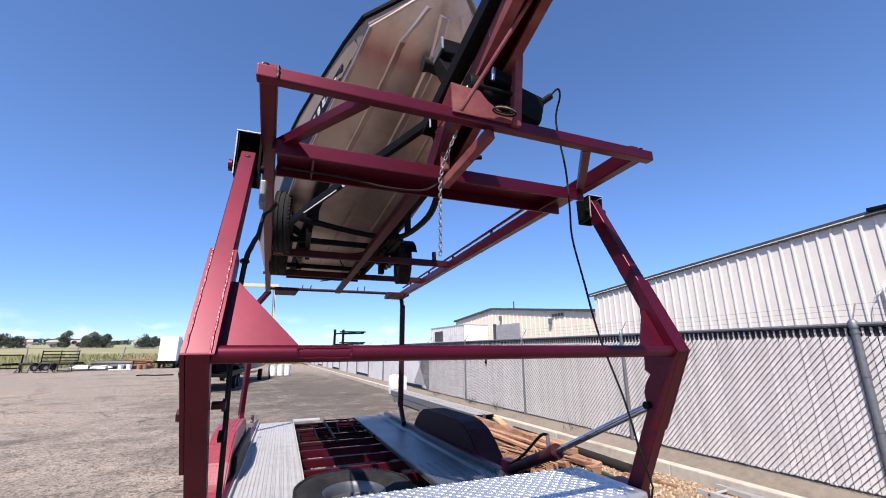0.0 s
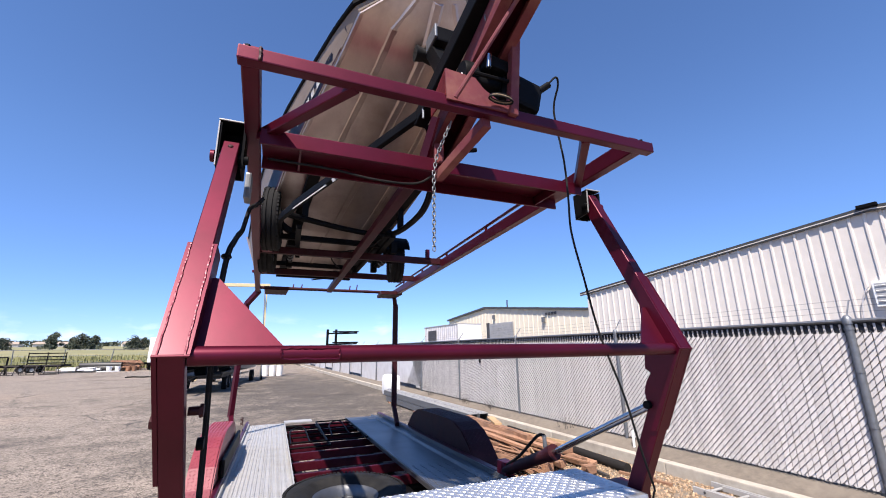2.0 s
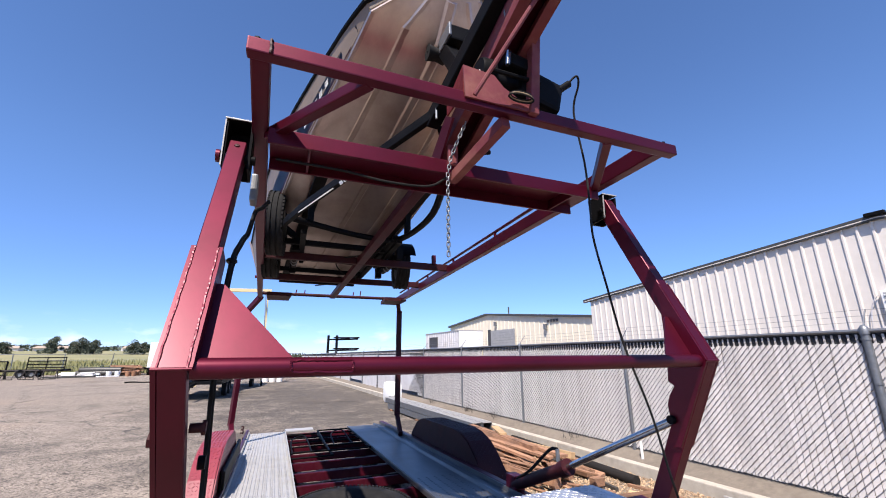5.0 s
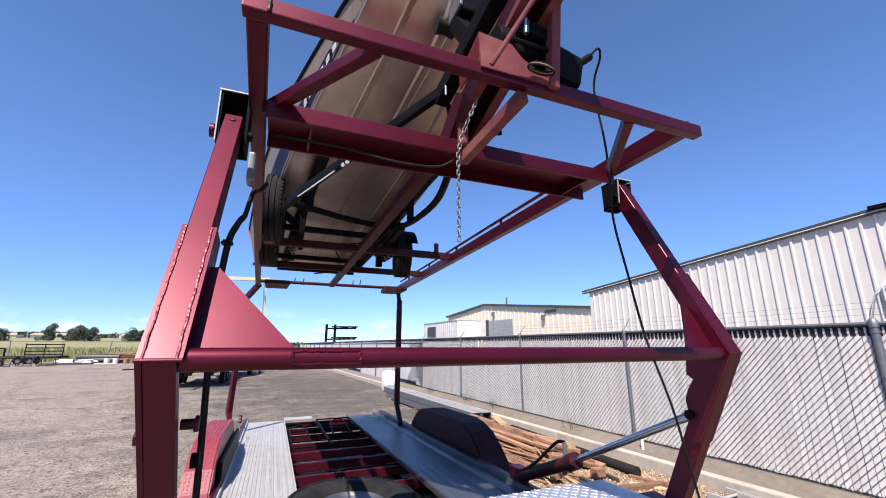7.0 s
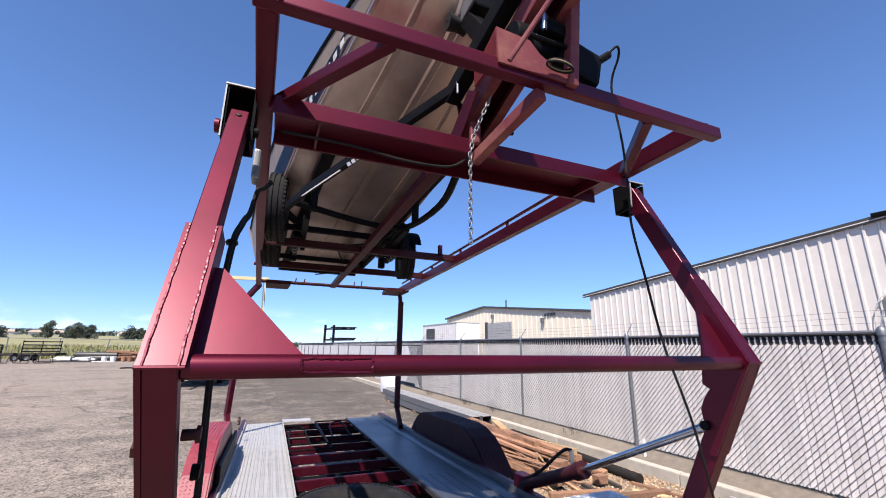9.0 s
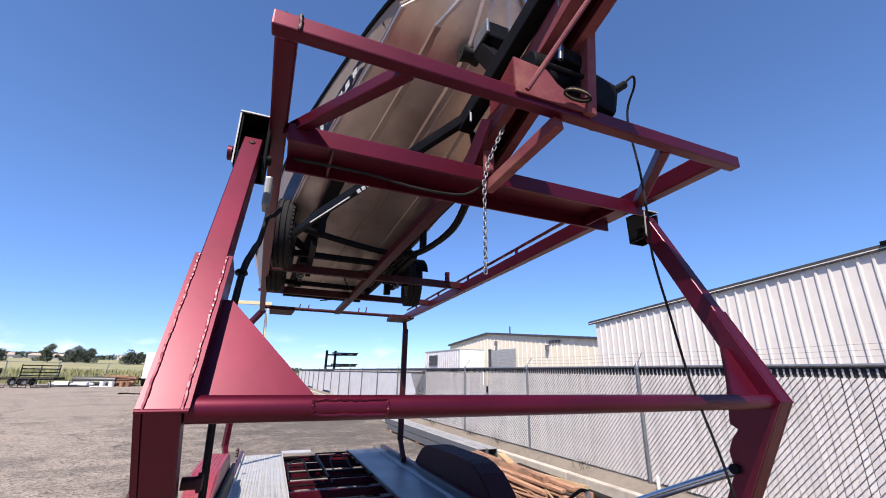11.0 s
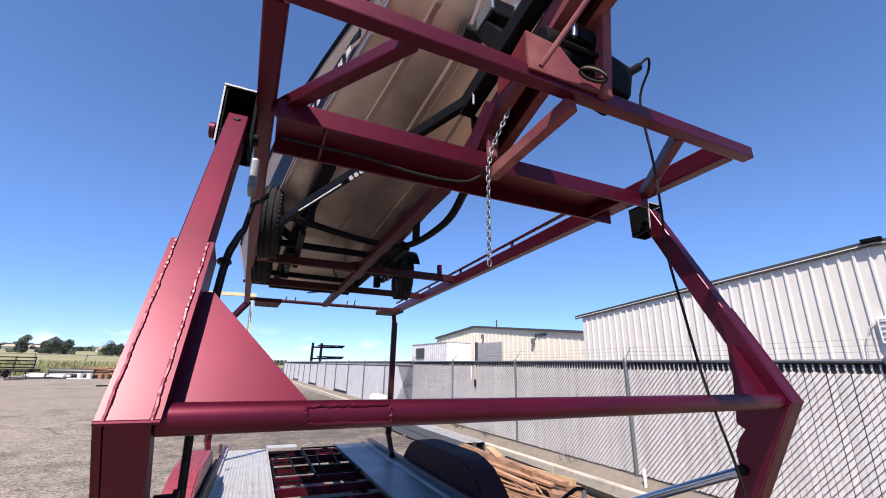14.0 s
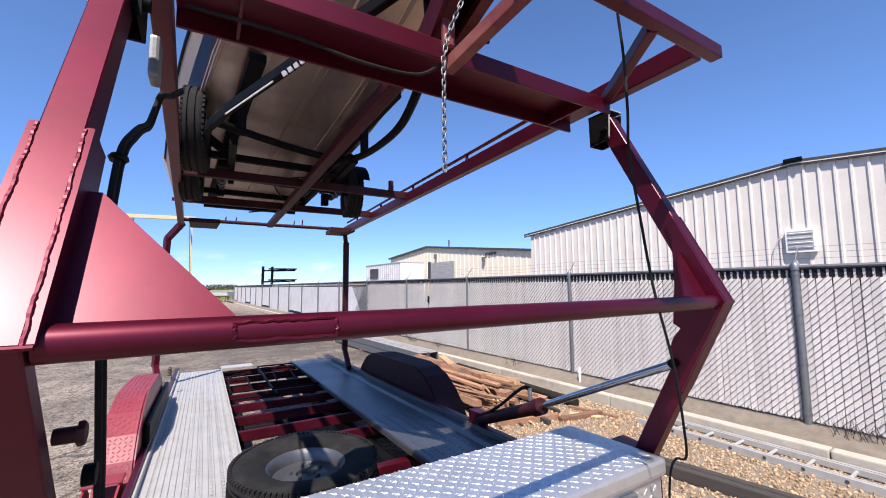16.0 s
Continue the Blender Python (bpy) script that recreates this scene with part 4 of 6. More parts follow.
# strap hung on the fence, dry weeds at its foot, small fittings on the walls
sp_ = thing("hanging_strap", "tan strap with a dark hook hanging on the fence", "strap")
part("strap", box(5.485, 5.492, 9.84, 9.88, 1.5, 1.9, 0.002), YELLOW, sp_)
part("hook", box(5.476, 5.496, 9.82, 9.9, 1.34, 1.52, 0.008), BLACK, sp_, "dark hook end")
part("white_cord", tube([(5.486, 10.05, 1.88), (5.486, 10.05, 1.53)], 0.012, 6), WHITE, sp_)
random.seed(21)
wv, wf = [], []
for cx_, cy_, n_ in ((5.42, 10.7, 60), (5.42, 9.3, 35), (5.44, 1.45, 60), (5.4, 1.0, 40), (5.38, 6.4, 20), (5.4, 13.2, 30)):
    for k in range(n_):
        x, y = cx_ + random.gauss(0, 0.05), cy_ + random.gauss(0, 0.14)
        h = random.uniform(0.08, 0.34)
        a = random.uniform(0, 3.14)
        o = len(wv)
        tx, ty = x + random.gauss(0, 0.07), y + random.gauss(0, 0.09)
        wv += [(x - 0.004 * math.cos(a), y - 0.004 * math.sin(a), 0.19), (x + 0.004 * math.cos(a), y + 0.004 * math.sin(a), 0.19), (tx, ty, 0.2 + h)]
        wf.append((o, o + 1, o + 2))
wme = bpy.data.meshes.new("dry_weeds")
wme.from_pydata(wv, [], wf)
wme.materials.append(WOOD_DARK)
tagged(new("dry_weeds", wme), "thin dead weeds along the foot of the fence", "weeds", kind="stuff")
part("wall_cap", add_lathe(nb(), [(0.001, 0.05), (0.1, 0.04), (0.12, 0.0), (0.001, 0.0)], 16, pose(13.76, 1.9, 2.95, 0, -90, 0)), GALV, near, "small round wall cap", smooth=40)
part("conduit", tube(curve_through([(13.7, 4.22, 3.15), (13.68, 4.3, 3.05), (13.7, 4.42, 2.75), (13.72, 4.5, 2.2)]), 0.014, 6), SHEET, near, "thin pale conduit beside the vent", smooth=40)
for k in range(4):
    part("sign_bar", box(29.86, 29.9, 36.1 - k * 0.5, 36.48 - k * 0.5, 5.3, 5.6, 0), SLOT, farb, "plain dark lettering bar")

# gravel
random.seed(5)
gv, gf = [], []
ico = bmesh.new()
bmesh.ops.create_icosphere(ico, subdivisions=1, radius=1)
iv = [v.co.copy() for v in ico.verts]
ifc = [[v.index for v in f.verts] for f in ico.faces]
ico.free()
for k in range(30000):
    x, y = random.uniform(2.4, 4.98), random.uniform(-1.5, 5.6)
    s = random.choice((0.005, 0.007, 0.009, 0.012, 0.018)) * random.uniform(0.8, 1.2)
    m = pose(x, y, 0.014 + s * 0.3, random.uniform(0, 180), random.uniform(0, 180), random.uniform(0, 180)) @ Matrix.Diagonal((s, s * random.uniform(0.6, 1), s * random.uniform(0.4, 0.8), 1))
    o = len(gv)
    gv += [m @ v for v in iv]
    gf += [[o + i for i in f] for f in ifc]
gme = bpy.data.meshes.new("gravel")
gme.from_pydata(gv, [], gf)
gme.materials.append(STONE)
tagged(new("gravel", gme), "loose tan gravel and chips", "gravel", kind="stuff")


# ---- far trees, field fence ----
def tree(x, y, h, wd, seed):
    rnd = random.Random(seed)
    t = thing("tree", "dark green broadleaf tree beyond the meadow", "tree", "far trees", pose(x, y, meadow_z(x, y) - 0.1))
    tr = nb()
    add_tube(tr, [(0, 0, 0), (0.1, 0, h * 0.3), (0, 0.1, h * 0.75)], [0.2, 0.15, 0.05], 8)
    for k in range(7):
        a = rnd.uniform(0, 6.28)
        add_tube(tr, [(0, 0, h * (0.25 + 0.06 * k)), (math.cos(a) * wd * 0.25, math.sin(a) * wd * 0.25, h * (0.4 + 0.06 * k)), (math.cos(a) * wd * 0.42, math.sin(a) * wd * 0.42, h * (0.5 + 0.06 * k))], [0.14, 0.09, 0.03], 5)
    part("trunk", tr, BARK, t)
    vs, fs = [], []
    lobes = [(rnd.uniform(-0.42, 0.42) * wd * (1.15 - q), rnd.uniform(-0.42, 0.42) * wd * (1.15 - q), h * q, rnd.uniform(0.1, 0.2) * wd) for q in [rnd.uniform(0.1, 0.88) for k in range(24)]]
    for k in range(2600):
        lx, ly, lz, lr = rnd.choice(lobes)
        d = Vector((rnd.gauss(0, 1), rnd.gauss(0, 1), rnd.gauss(0, 1))).normalized() * lr * rnd.uniform(0.55, 1.08)
        c = Vector((lx, ly, lz)) + d
        if c.z < h * 0.06:
            continue
        s = rnd.uniform(0.1, 0.26)
        m = Euler((rnd.uniform(0, 6), rnd.uniform(0, 6), rnd.uniform(0, 6))).to_matrix()
        o = len(vs)
        vs += [c + m @ Vector(p) for p in ((-s, 0, 0), (0, -s * 0.6, 0.05), (s, 0, 0), (0, s * 0.6, 0.05))]
        fs.append((o, o + 1, o + 2, o + 3))
    me = bpy.data.meshes.new("crown")
    me.from_pydata(vs, [], fs)
    me.materials.append(LEAF)
    o = new("crown", me)
    o.parent = t
    return t


for k, (x, y, h, wd) in enumerate(((-50.3, 150, 5.0, 4.6), (-44.2, 150, 4.4, 5.6), (-46.6, 152, 3.4, 4.0), (-30.2, 142, 4.0, 4.4), (-28.0, 143, 3.4, 3.6), (-60.5, 150, 3.2, 5.0), (-64.5, 152, 3.6, 5.5), (-41.6, 151, 4.0, 4.4))):
    tree(x, y, h, wd, 20 + k)
random.seed(3)
vs, fs = [], []
for k in range(5200):
    x = random.uniform(-190, 60)
    y = 330 + random.uniform(-20, 20)
    top = 2.9 + 1.4 * noise.noise((x * 0.03, 0, 0)) + 1.0 * noise.noise((x * 0.13, 3, 0))
    c = Vector((x, y, meadow_z(x, y) + random.uniform(0.2, max(1.0, top))))
    s = random.uniform(0.5, 1.1)
    m = Euler((random.uniform(0, 6), random.uniform(0, 6), random.uniform(0, 6))).to_matrix()
    o = len(vs)
    vs += [c + m @ Vector(p) for p in ((-s, 0, 0), (0, -s * 0.7, 0.2), (s, 0, 0), (0, s * 0.7, 0.2))]
    fs.append((o, o + 1, o + 2, o + 3))
me = bpy.data.meshes.new("far_trees")
me.from_pydata(vs, [], fs)
me.materials.append(LEAF)
tagged(new("far_trees", me), "distant line of dark trees on the horizon", "trees", kind="stuff")


def house(x, y, w, h, m_wall):
    hs = thing("house", "small pale distant house with a low roof", "house", "far houses", pose(x, y, meadow_z(x, y), 0, 0, random.uniform(-20, 20)))
    part("wall", box(-w / 2, w / 2, -4, 4, 0, h, 0), m_wall, hs)
    part("roof", plate([(-w / 2 - 0.5, -4.6, h), (w / 2 + 0.5, -4.6, h), (w / 2 - 1, 0, h + 1.2), (-w / 2 + 1, 0, h + 1.2)], (0, 0.3, 0.1)), TAN_WALL, hs)
    return hs


for x, w in ((-104, 8), (-96, 6), (-66, 6), (-118, 9), (-61, 5)):
    house(x, 300, w, 1.5, WALL_WHITE)

ff = thing("field_fence", "thin wire fence along the meadow", "fence")
for k in range(14):
    part("post", tube([(-52 + k * 4.5, 64, -0.1), (-52 + k * 4.5 + random.uniform(-0.25, 0.25), 64, 2.3)], 0.05, 6), GALV, ff)
for z, r in ((0.8, 0.014), (1.5, 0.014), (2.2, 0.035)):
    part("rail" if r > 0.03 else "wire", tube([(-52, 64, z), (6.5, 64, z)], r, 6), GALV, ff)
random.seed(8)
vs, fs = [], []
for k in range(14000):
    x, y = random.uniform(-60, 14), 58 + 34 * random.random() ** 2
    h, g = random.uniform(0.25, 0.8), meadow_z(x, y)
    a = random.uniform(0, 3.14)
    dx, dy = 0.12 * math.cos(a), 0.12 * math.sin(a)
    o = len(vs)
    vs += [(x - dx, y - dy, g - 0.05), (x + dx, y + dy, g - 0.05), (x + random.uniform(-0.2, 0.2), y, g + h)]
    fs.append((o, o + 1, o + 2))
me = bpy.data.meshes.new("tall_grass")
me.from_pydata(vs, [], fs)
me.materials.append(GRASS)
tagged(new("tall_grass", me), "tall dry yellow-green meadow grass", "grass", kind="stuff")


# ---- the stacker trailer: u right, v to its rear, w up in its own frame ----
ML = Matrix.Translation((0.4236, 0.9569, 0.0)) @ Matrix.Rotation(radians(-3.16), 4, "Z") @ Matrix.Rotation(radians(-1.4), 4, "X")
tr = thing("stacker_trailer", "dark maroon steel two-deck trailer with a raised upper deck", "trailer", "", ML)

# lower deck
DECK = 0.72
for u0, u1 in ((-1.145, -1.105), (1.065, 1.13)):
    part("side_rail", box(u0, u1, 1.2, 6.6, DECK - 0.09, DECK + 0.05, 0.01), MAROON, tr)
# crossmembers carry their shade in the darker maroon
for v in (2.7, 3.18, 3.66, 4.15, 4.65, 5.2, 5.8, 6.45):
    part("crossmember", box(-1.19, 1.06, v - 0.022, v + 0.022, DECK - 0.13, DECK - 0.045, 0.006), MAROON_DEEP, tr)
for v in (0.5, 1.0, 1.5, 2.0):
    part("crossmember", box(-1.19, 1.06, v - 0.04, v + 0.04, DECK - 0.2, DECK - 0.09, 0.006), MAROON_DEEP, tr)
for s in (-1, 1):
    part("drawbar", beam((s * 1.0, 1.3, DECK - 0.14), (0.3 + s * 0.1, -1.9, DECK - 0.16), 0.08, 0.12), MAROON, tr)
part("end_plate", box(-0.55, -0.1, 6.5, 6.75, DECK - 0.02, DECK + 0.0, 0.003), ALU_DULL, tr, "small loose aluminium plate at the rear")


# unseen axles and added black rails stand in for shade in the deck gaps
for v in (3.2, 4.1):
    part("axle", tube([(-1.2, v, 0.42), (1.2, v, 0.42)], 0.05, 12), BLACK, tr, "black tandem axle", smooth=40)
for u in (-0.5, 0.42):
    part("gap_rail", box(u - 0.04, u + 0.04, 0.9, 6.5, DECK - 0.24, DECK - 0.135, 0.006), BLACK, tr, "added black rail darkening the gaps under the deck")


def ramp(u0, u1, v0, v1, material, label):
    """A channel track of grooved sheet with upturned edges."""
    bm = nb()
    prof = [(u0, DECK + 0.035), (u0 + 0.012, DECK + 0.035), (u0 + 0.016, DECK)]
    n = 15
    for k in range(n):
        a = u0 + 0.03 + (u1 - u0 - 0.06) * k / n
        d = (u1 - u0 - 0.06) / n
        prof += [(a, DECK), (a + d * 0.55, DECK), (a + d * 0.66, DECK + 0.006), (a + d * 0.9, DECK + 0.006)]
    prof += [(u1 - 0.016, DECK), (u1 - 0.012, DECK + 0.035), (u1, DECK + 0.035), (u1, DECK - 0.03), (u0, DECK - 0.03)]
    a = [bm.verts.new((u, v0, w)) for u, w in prof]
    b = [bm.verts.new((u, v1, w)) for u, w in prof]
    for i in range(len(prof)):
        j = (i + 1) % len(prof)
        bm.faces.new((a[i], a[j], b[j], b[i]))
    bm.faces.new(a)
    bm.faces.new(b[::-1])
    r = part("track", bm, material, tr, label)
    hb = nb()
    for k in range(int((v1 - v0) / 0.05)):
        for q in range(8):
            add_lathe(hb, [(0.004, 0.002), (0.008, 0.002), (0.009, 0), (0.004, 0)], 6, Matrix.Translation((u0 + 0.06 + (u1 - u0 - 0.12) * q / 7, v0 + 0.03 + k * 0.05, DECK + 0.006)))
    part("punched_grip", hb, material, r, "rows of punched grip rings", kind="stuff")
    return r


ramp(-1.1, -0.55, 1.75, 6.42, ALU_DULL, "ribbed pale aluminium wheel track")
# right track: shade is put into its darker metal; left track stays pale
rt_prof = [(0.46, 0.0), (0.465, 0.014), (0.48, 0.016), (0.485, 0.004), (0.92, 0.004), (0.935, 0.03), (0.955, 0.032), (0.965, 0.012), (1.045, 0.014), (1.05, 0.05), (1.058, 0.05), (1.058, -0.035), (0.46, -0.035)]
rtr = part("track", plate([(u, 1.45, DECK + w) for u, w in rt_prof], (0, 5.05, 0)), ALU_SMOOTH, tr, "smooth aluminium wheel track coloured dark for shade, with a raised edge")
part("front_tread", box(-0.1, 0.45, 1.1, 1.62, DECK - 0.09, DECK - 0.03, 0.004), ALU_DULL, tr, "ribbed aluminium floor behind the tool box")
hb_ = nb()
for k in range(26):
    for q in range(5):
        add_lathe(hb_, [(0.004, 0.003), (0.01, 0.003), (0.012, 0), (0.004, 0)], 6, Matrix.Translation((0.53 + 0.08 * q, 1.5 + k * 0.05, DECK + 0.004)))
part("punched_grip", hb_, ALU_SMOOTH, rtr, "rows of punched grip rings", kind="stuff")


def fender(u0, u1, v0, v1, top, paint, label):
    """A tandem mudguard of tread plate: flat top, sloped ends, side skirt."""
    fr = [(0.0, 0.42), (0.03, 0.62), (0.1, top - 0.32), (0.22, top - 0.19), (0.38, top - 0.08), (0.56, top - 0.02), (0.75, top)]
    pr = [(v0 + a, b) for a, b in fr] + [(v1 - a, b) for a, b in reversed(fr)]
    bm = nb()
    t = 0.006
    rows = [[bm.verts.new((u, v, w)) for v, w in pr] for u in (u0, u1)]
    for i in range(len(pr) - 1):
        bm.faces.new((rows[0][i], rows[0][i + 1], rows[1][i + 1], rows[1][i]))
    for r in rows:
        bm.faces.new(r)
    bmesh.ops.bevel(bm, geom=[e for e in bm.edges if abs(e.verts[0].co.x - e.verts[1].co.x) < 1e-6], offset=0.012, segments=2, affect="EDGES")
    f = part("fender", bm, paint, tr, label)
    tb = nb()
    for (va, wa), (vb, wb) in zip(pr, pr[1:]):
        ln = math.hypot(vb - va, wb - wa)
        m = Matrix.Translation((u0 + 0.01, va, wa)) @ Matrix.Rotation(math.atan2(wb - wa, vb - va), 4, "X")
        add_treads(tb, m, int((u1 - u0 - 0.02) / 0.028), int(ln / 0.028), 0.028, 0.028, 0.027, 0.009, 0.003)
    part("tread_pattern", tb, paint, f, "raised tread-plate pattern", kind="stuff")
    return f


# right fender coloured as shaded, left as sunlit; both share one maroon
fender(1.14, 1.42, 2.58, 5.05, 1.04, MAROON_WORN_SHADE, "maroon tread-plate tandem fender coloured dark for shade")
fender(-1.35, -1.15, 2.5, 4.7, 1.1, MAROON_TREAD, "maroon tread-plate tandem fender coloured lighter for sunlight")
for u in (-1.27, 1.28):
    for v in (3.2, 4.1):
        wheel_on(tr, pose(u, v, 0.43, 0, 90), 0.34, 0.2, 0.2)
part("mud_flap", box(-1.14, -1.105, 2.9, 4.6, DECK + 0.055, DECK + 0.2, 0.012), BLACK, tr, "black rubber strip beside the track")
part("coil_spring", add_tube(nb(), [(-1.12 + 0.018 * math.cos(k * 0.5), 4.9 + 0.018 * math.sin(k * 0.5), 0.93 + k * 0.0013) for k in range(75)], 0.004, 6), MAROON_WORN_SHADE, tr, "small upright coil spring")
rt = part("ratchet", plate([(-1.36, 2.3, 0.5), (-1.36, 2.25, 0.7), (-1.36, 2.42, 0.74), (-1.36, 2.5, 0.66), (-1.36, 2.5, 0.5)], (0.012, 0, 0)), MAROON_TREAD, tr, "faded maroon strap ratchet ahead of the fender")
part("ratchet_plate", plate([(-1.2, 2.3, 0.5), (-1.2, 2.25, 0.7), (-1.2, 2.42, 0.74), (-1.2, 2.5, 0.66), (-1.2, 2.5, 0.5)], (0.012, 0, 0)), MAROON_TREAD, rt)
part("ratchet_top", box(-1.37, -1.18, 2.36, 2.5, 0.735, 0.75, 0.004), MAROON_TREAD, rt)
part("ratchet_drum", tube([(-1.38, 2.36, 0.62), (-1.17, 2.36, 0.62)], 0.035, 14), MAROON_WORN_SHADE, rt, smooth=40)
part("ratchet_lever", beam((-1.4, 2.36, 0.62), (-1.4, 2.1, 0.7), 0.02, 0.03), MAROON_TREAD, rt)

# black racks lying on the crossmembers
for k, (u0, u1, v0, v1) in enumerate(((-0.56, 0.0, 4.35, 6.2), (-0.12, 0.4, 4.5, 6.3))):
    rk = thing("folded_rack", "black tubular rack lying flat on the crossmembers", "rack", "racks on the deck", ML @ pose(0, 0, 0.03 * k, 0, 0, 0.6 - 1.2 * k))
    z = DECK - 0.03
    for u in (u0, u1):
        part("rail", tube([(u, v0, z), (u, v1, z)], 0.014, 8), BLACK, rk, smooth=40)
    for j in range(6):
        v = v0 + (v1 - v0) * j / 5
        part("rung", tube([(u0, v, z), (u1, v, z)], 0.011, 8), BLACK, rk, smooth=40)
    part("loop", tube(curve_through([(u0 + 0.1, v0 + 0.3, z), (u0 + 0.12, v0 + 0.9, z + 0.07), (u0 + 0.3, v0 + 1.1, z + 0.08), (u0 + 0.34, v0 + 0.35, z)]), 0.01, 8), BLACK, rk, smooth=40)

# lift arms, knees and cross tube
KW = 1.735
KVL, KVR = 0.03, 0.13
TOPV, TOPW = 0.6, 2.72
FOOTV, FOOTW = 0.47, 1.08
PINV, PINW = 0.155, 1.58


def lift_arm(u0, u1, inner, KV):
    """A bent arm: lower leg leaning forward, knee, upper leg leaning back, with welded cheek plates. inner is the side of the cross tube."""
    uc, w = (u0 + u1) / 2, u1 - u0
    d1 = Vector((0, TOPV - KV, TOPW - KW)).normalized()
    n1 = Vector((0, -d1.z, d1.y))
    d2 = Vector((0, FOOTV - KV, FOOTW - KW)).normalized()
    n2 = Vector((0, d2.z, -d2.y))
    dep = 0.085
    k = Vector((0, KV - 0.045, KW))
    q1, q2 = k + d1 * 1.02, k + d2 * 0.86
    s = (-n1 - n2).normalized()
    inn = k + s * dep / max(0.2, s.dot(-n1))
    up = nb()
    add_prism(up, [Vector((u0, 0, 0)) + p for p in (k, k + d1 * 1.08, k + d1 * 1.08 - n1 * dep, inn)], (w, 0, 0))
    bmesh.ops.bevel(up, geom=list(up.edges), offset=0.003, segments=1, affect="EDGES")
    arm = part("lift_arm", up, MAROON, tr, "upper leg of the lift arm")
    lo = nb()
    add_prism(lo, [Vector((u0, 0, 0)) + p for p in (k, k + d2 * 0.9, k + d2 * 0.9 - n2 * (dep if inner < 0 else 0.035), inn if inner < 0 else k - n2 * 0.035)], (w, 0, 0))
    bmesh.ops.bevel(lo, geom=list(lo.edges), offset=0.003, segments=1, affect="EDGES")
    part("lower_leg", lo, MAROON, arm, "shaded lower leg of the lift arm")
    for u in (u0 - 0.012, u1):
        rear = [(0.3, 2.085), (0.275, 2.02), (0.28, 1.81), (0.3, 1.64), (0.27, 1.62), (0.305, 1.575), (0.325, 1.53), (0.32, 1.47), (0.295, 1.44)]
        if inner > 0 and u == u1:
            rear = [(0.3, 2.085), (0.235, 1.95), (0.16, 1.8), (0.115, 1.735)]
        pl = [k, k + d1 * 0.43] + [Vector((0, v, w)) for v, w in rear] + ([] if inner > 0 and u == u1 else [k + d2 * 0.47 - n2 * 0.05, k + d2 * 0.44 - n2 * 0.002])
        part("cheek_plate", plate([Vector((u, 0, 0)) + p for p in pl], (0.012, 0, 0)), MAROON, arm, "welded cheek plate")
        part("weld", weld_bead([Vector((u + (0.012 if u < uc else 0.0), 0, 0)) + p for p in (k - n1 * 0.001, k + d1 * 0.43 - n1 * 0.001)], 0.004), MAROON, arm, "rippled weld bead")
    part("knee_weld", tube([Vector((u0 - 0.012, 0.002, 0)) + k, Vector((u1 + 0.012, 0.002, 0)) + k], 0.0045, 8), MAROON, arm, smooth=40)
    ti = u1 + 0.012 if inner > 0 else u0 - 0.012
    far = ti + inner * (0.25 if inner > 0 else 0.17)
    gt = 0.32 if inner > 0 else 0.26
    tri = [Vector((ti, 0, 0)) + k + d1 * 0.04 - n1 * 0.05, Vector((ti, 0, 0)) + k + d1 * gt - n1 * 0.05, Vector((ti + inner * 0.02, 0, 0)) + k + d1 * gt - n1 * 0.05, Vector((far, 0, 0)) + k + d1 * 0.04 - n1 * 0.05]
    part("gusset", plate(tri, -n1 * 0.01), MAROON, arm, "flat triangular gusset plate")
    part("gusset_weld", weld_bead([tri[0] - n1 * -0.002, tri[3] - n1 * -0.002], 0.0035), MAROON_TREAD, arm, "weld along the gusset foot")
    # pivot at the upper deck
    top = k + d1 * 1.02 - n1 * 0.05
    part("pivot_pin", add_tube(nb(), [(u0 - 0.04, top.y, top.z), (u1 + 0.04, top.y, top.z)], 0.02, 14), BLACK, arm, smooth=40)
    part("pin_collar", add_tube(nb(), [((u0 - 0.045) if inner > 0 else (u1 + 0.03), top.y, top.z), ((u0 - 0.03) if inner > 0 else (u1 + 0.045), top.y, top.z)], 0.027, 14), MAROON, arm, smooth=40)
    ch_ = 0.165 if inner > 0 else 0.1
    # black plates stand for the shade inside the open bracket
    cl = part("clevis", plate([(u0 - 0.02, top.y + 0.09, top.z - 0.06), (u1 + 0.02, top.y + 0.09, top.z - 0.06), (u1 + 0.02, top.y + 0.09, top.z + ch_), (u0 - 0.02, top.y + 0.09, top.z + ch_)], (0, 0.01, 0)), BLACK, arm, "open pivot bracket coloured black for its inner shade")
    for u in (u0 - 0.022, u1 + 0.012):
        part("clevis_cheek", plate([(u, top.y - 0.03, top.z + ch_ - 0.01), (u, top.y + 0.09, top.z + ch_), (u, top.y + 0.09, top.z - 0.06), (u, top.y - 0.02, top.z - 0.05)], (0.01, 0, 0)), BLACK, cl)
    part("clevis_lid", box(u0 - 0.024, u1 + 0.024, top.y - 0.03, top.y + 0.1, top.z + ch_, top.z + ch_ + 0.006, 0.002), BLACK, cl)
    # pale strips paint the sunlit rim of the bracket
    part("clevis_lip", box(u0 - 0.026, u1 + 0.026, top.y - 0.036, top.y - 0.03, top.z + ch_ + 0.001, top.z + ch_ + 0.007, 0.001), ALU_DULL, cl, "pale strip standing for the lit top edge")
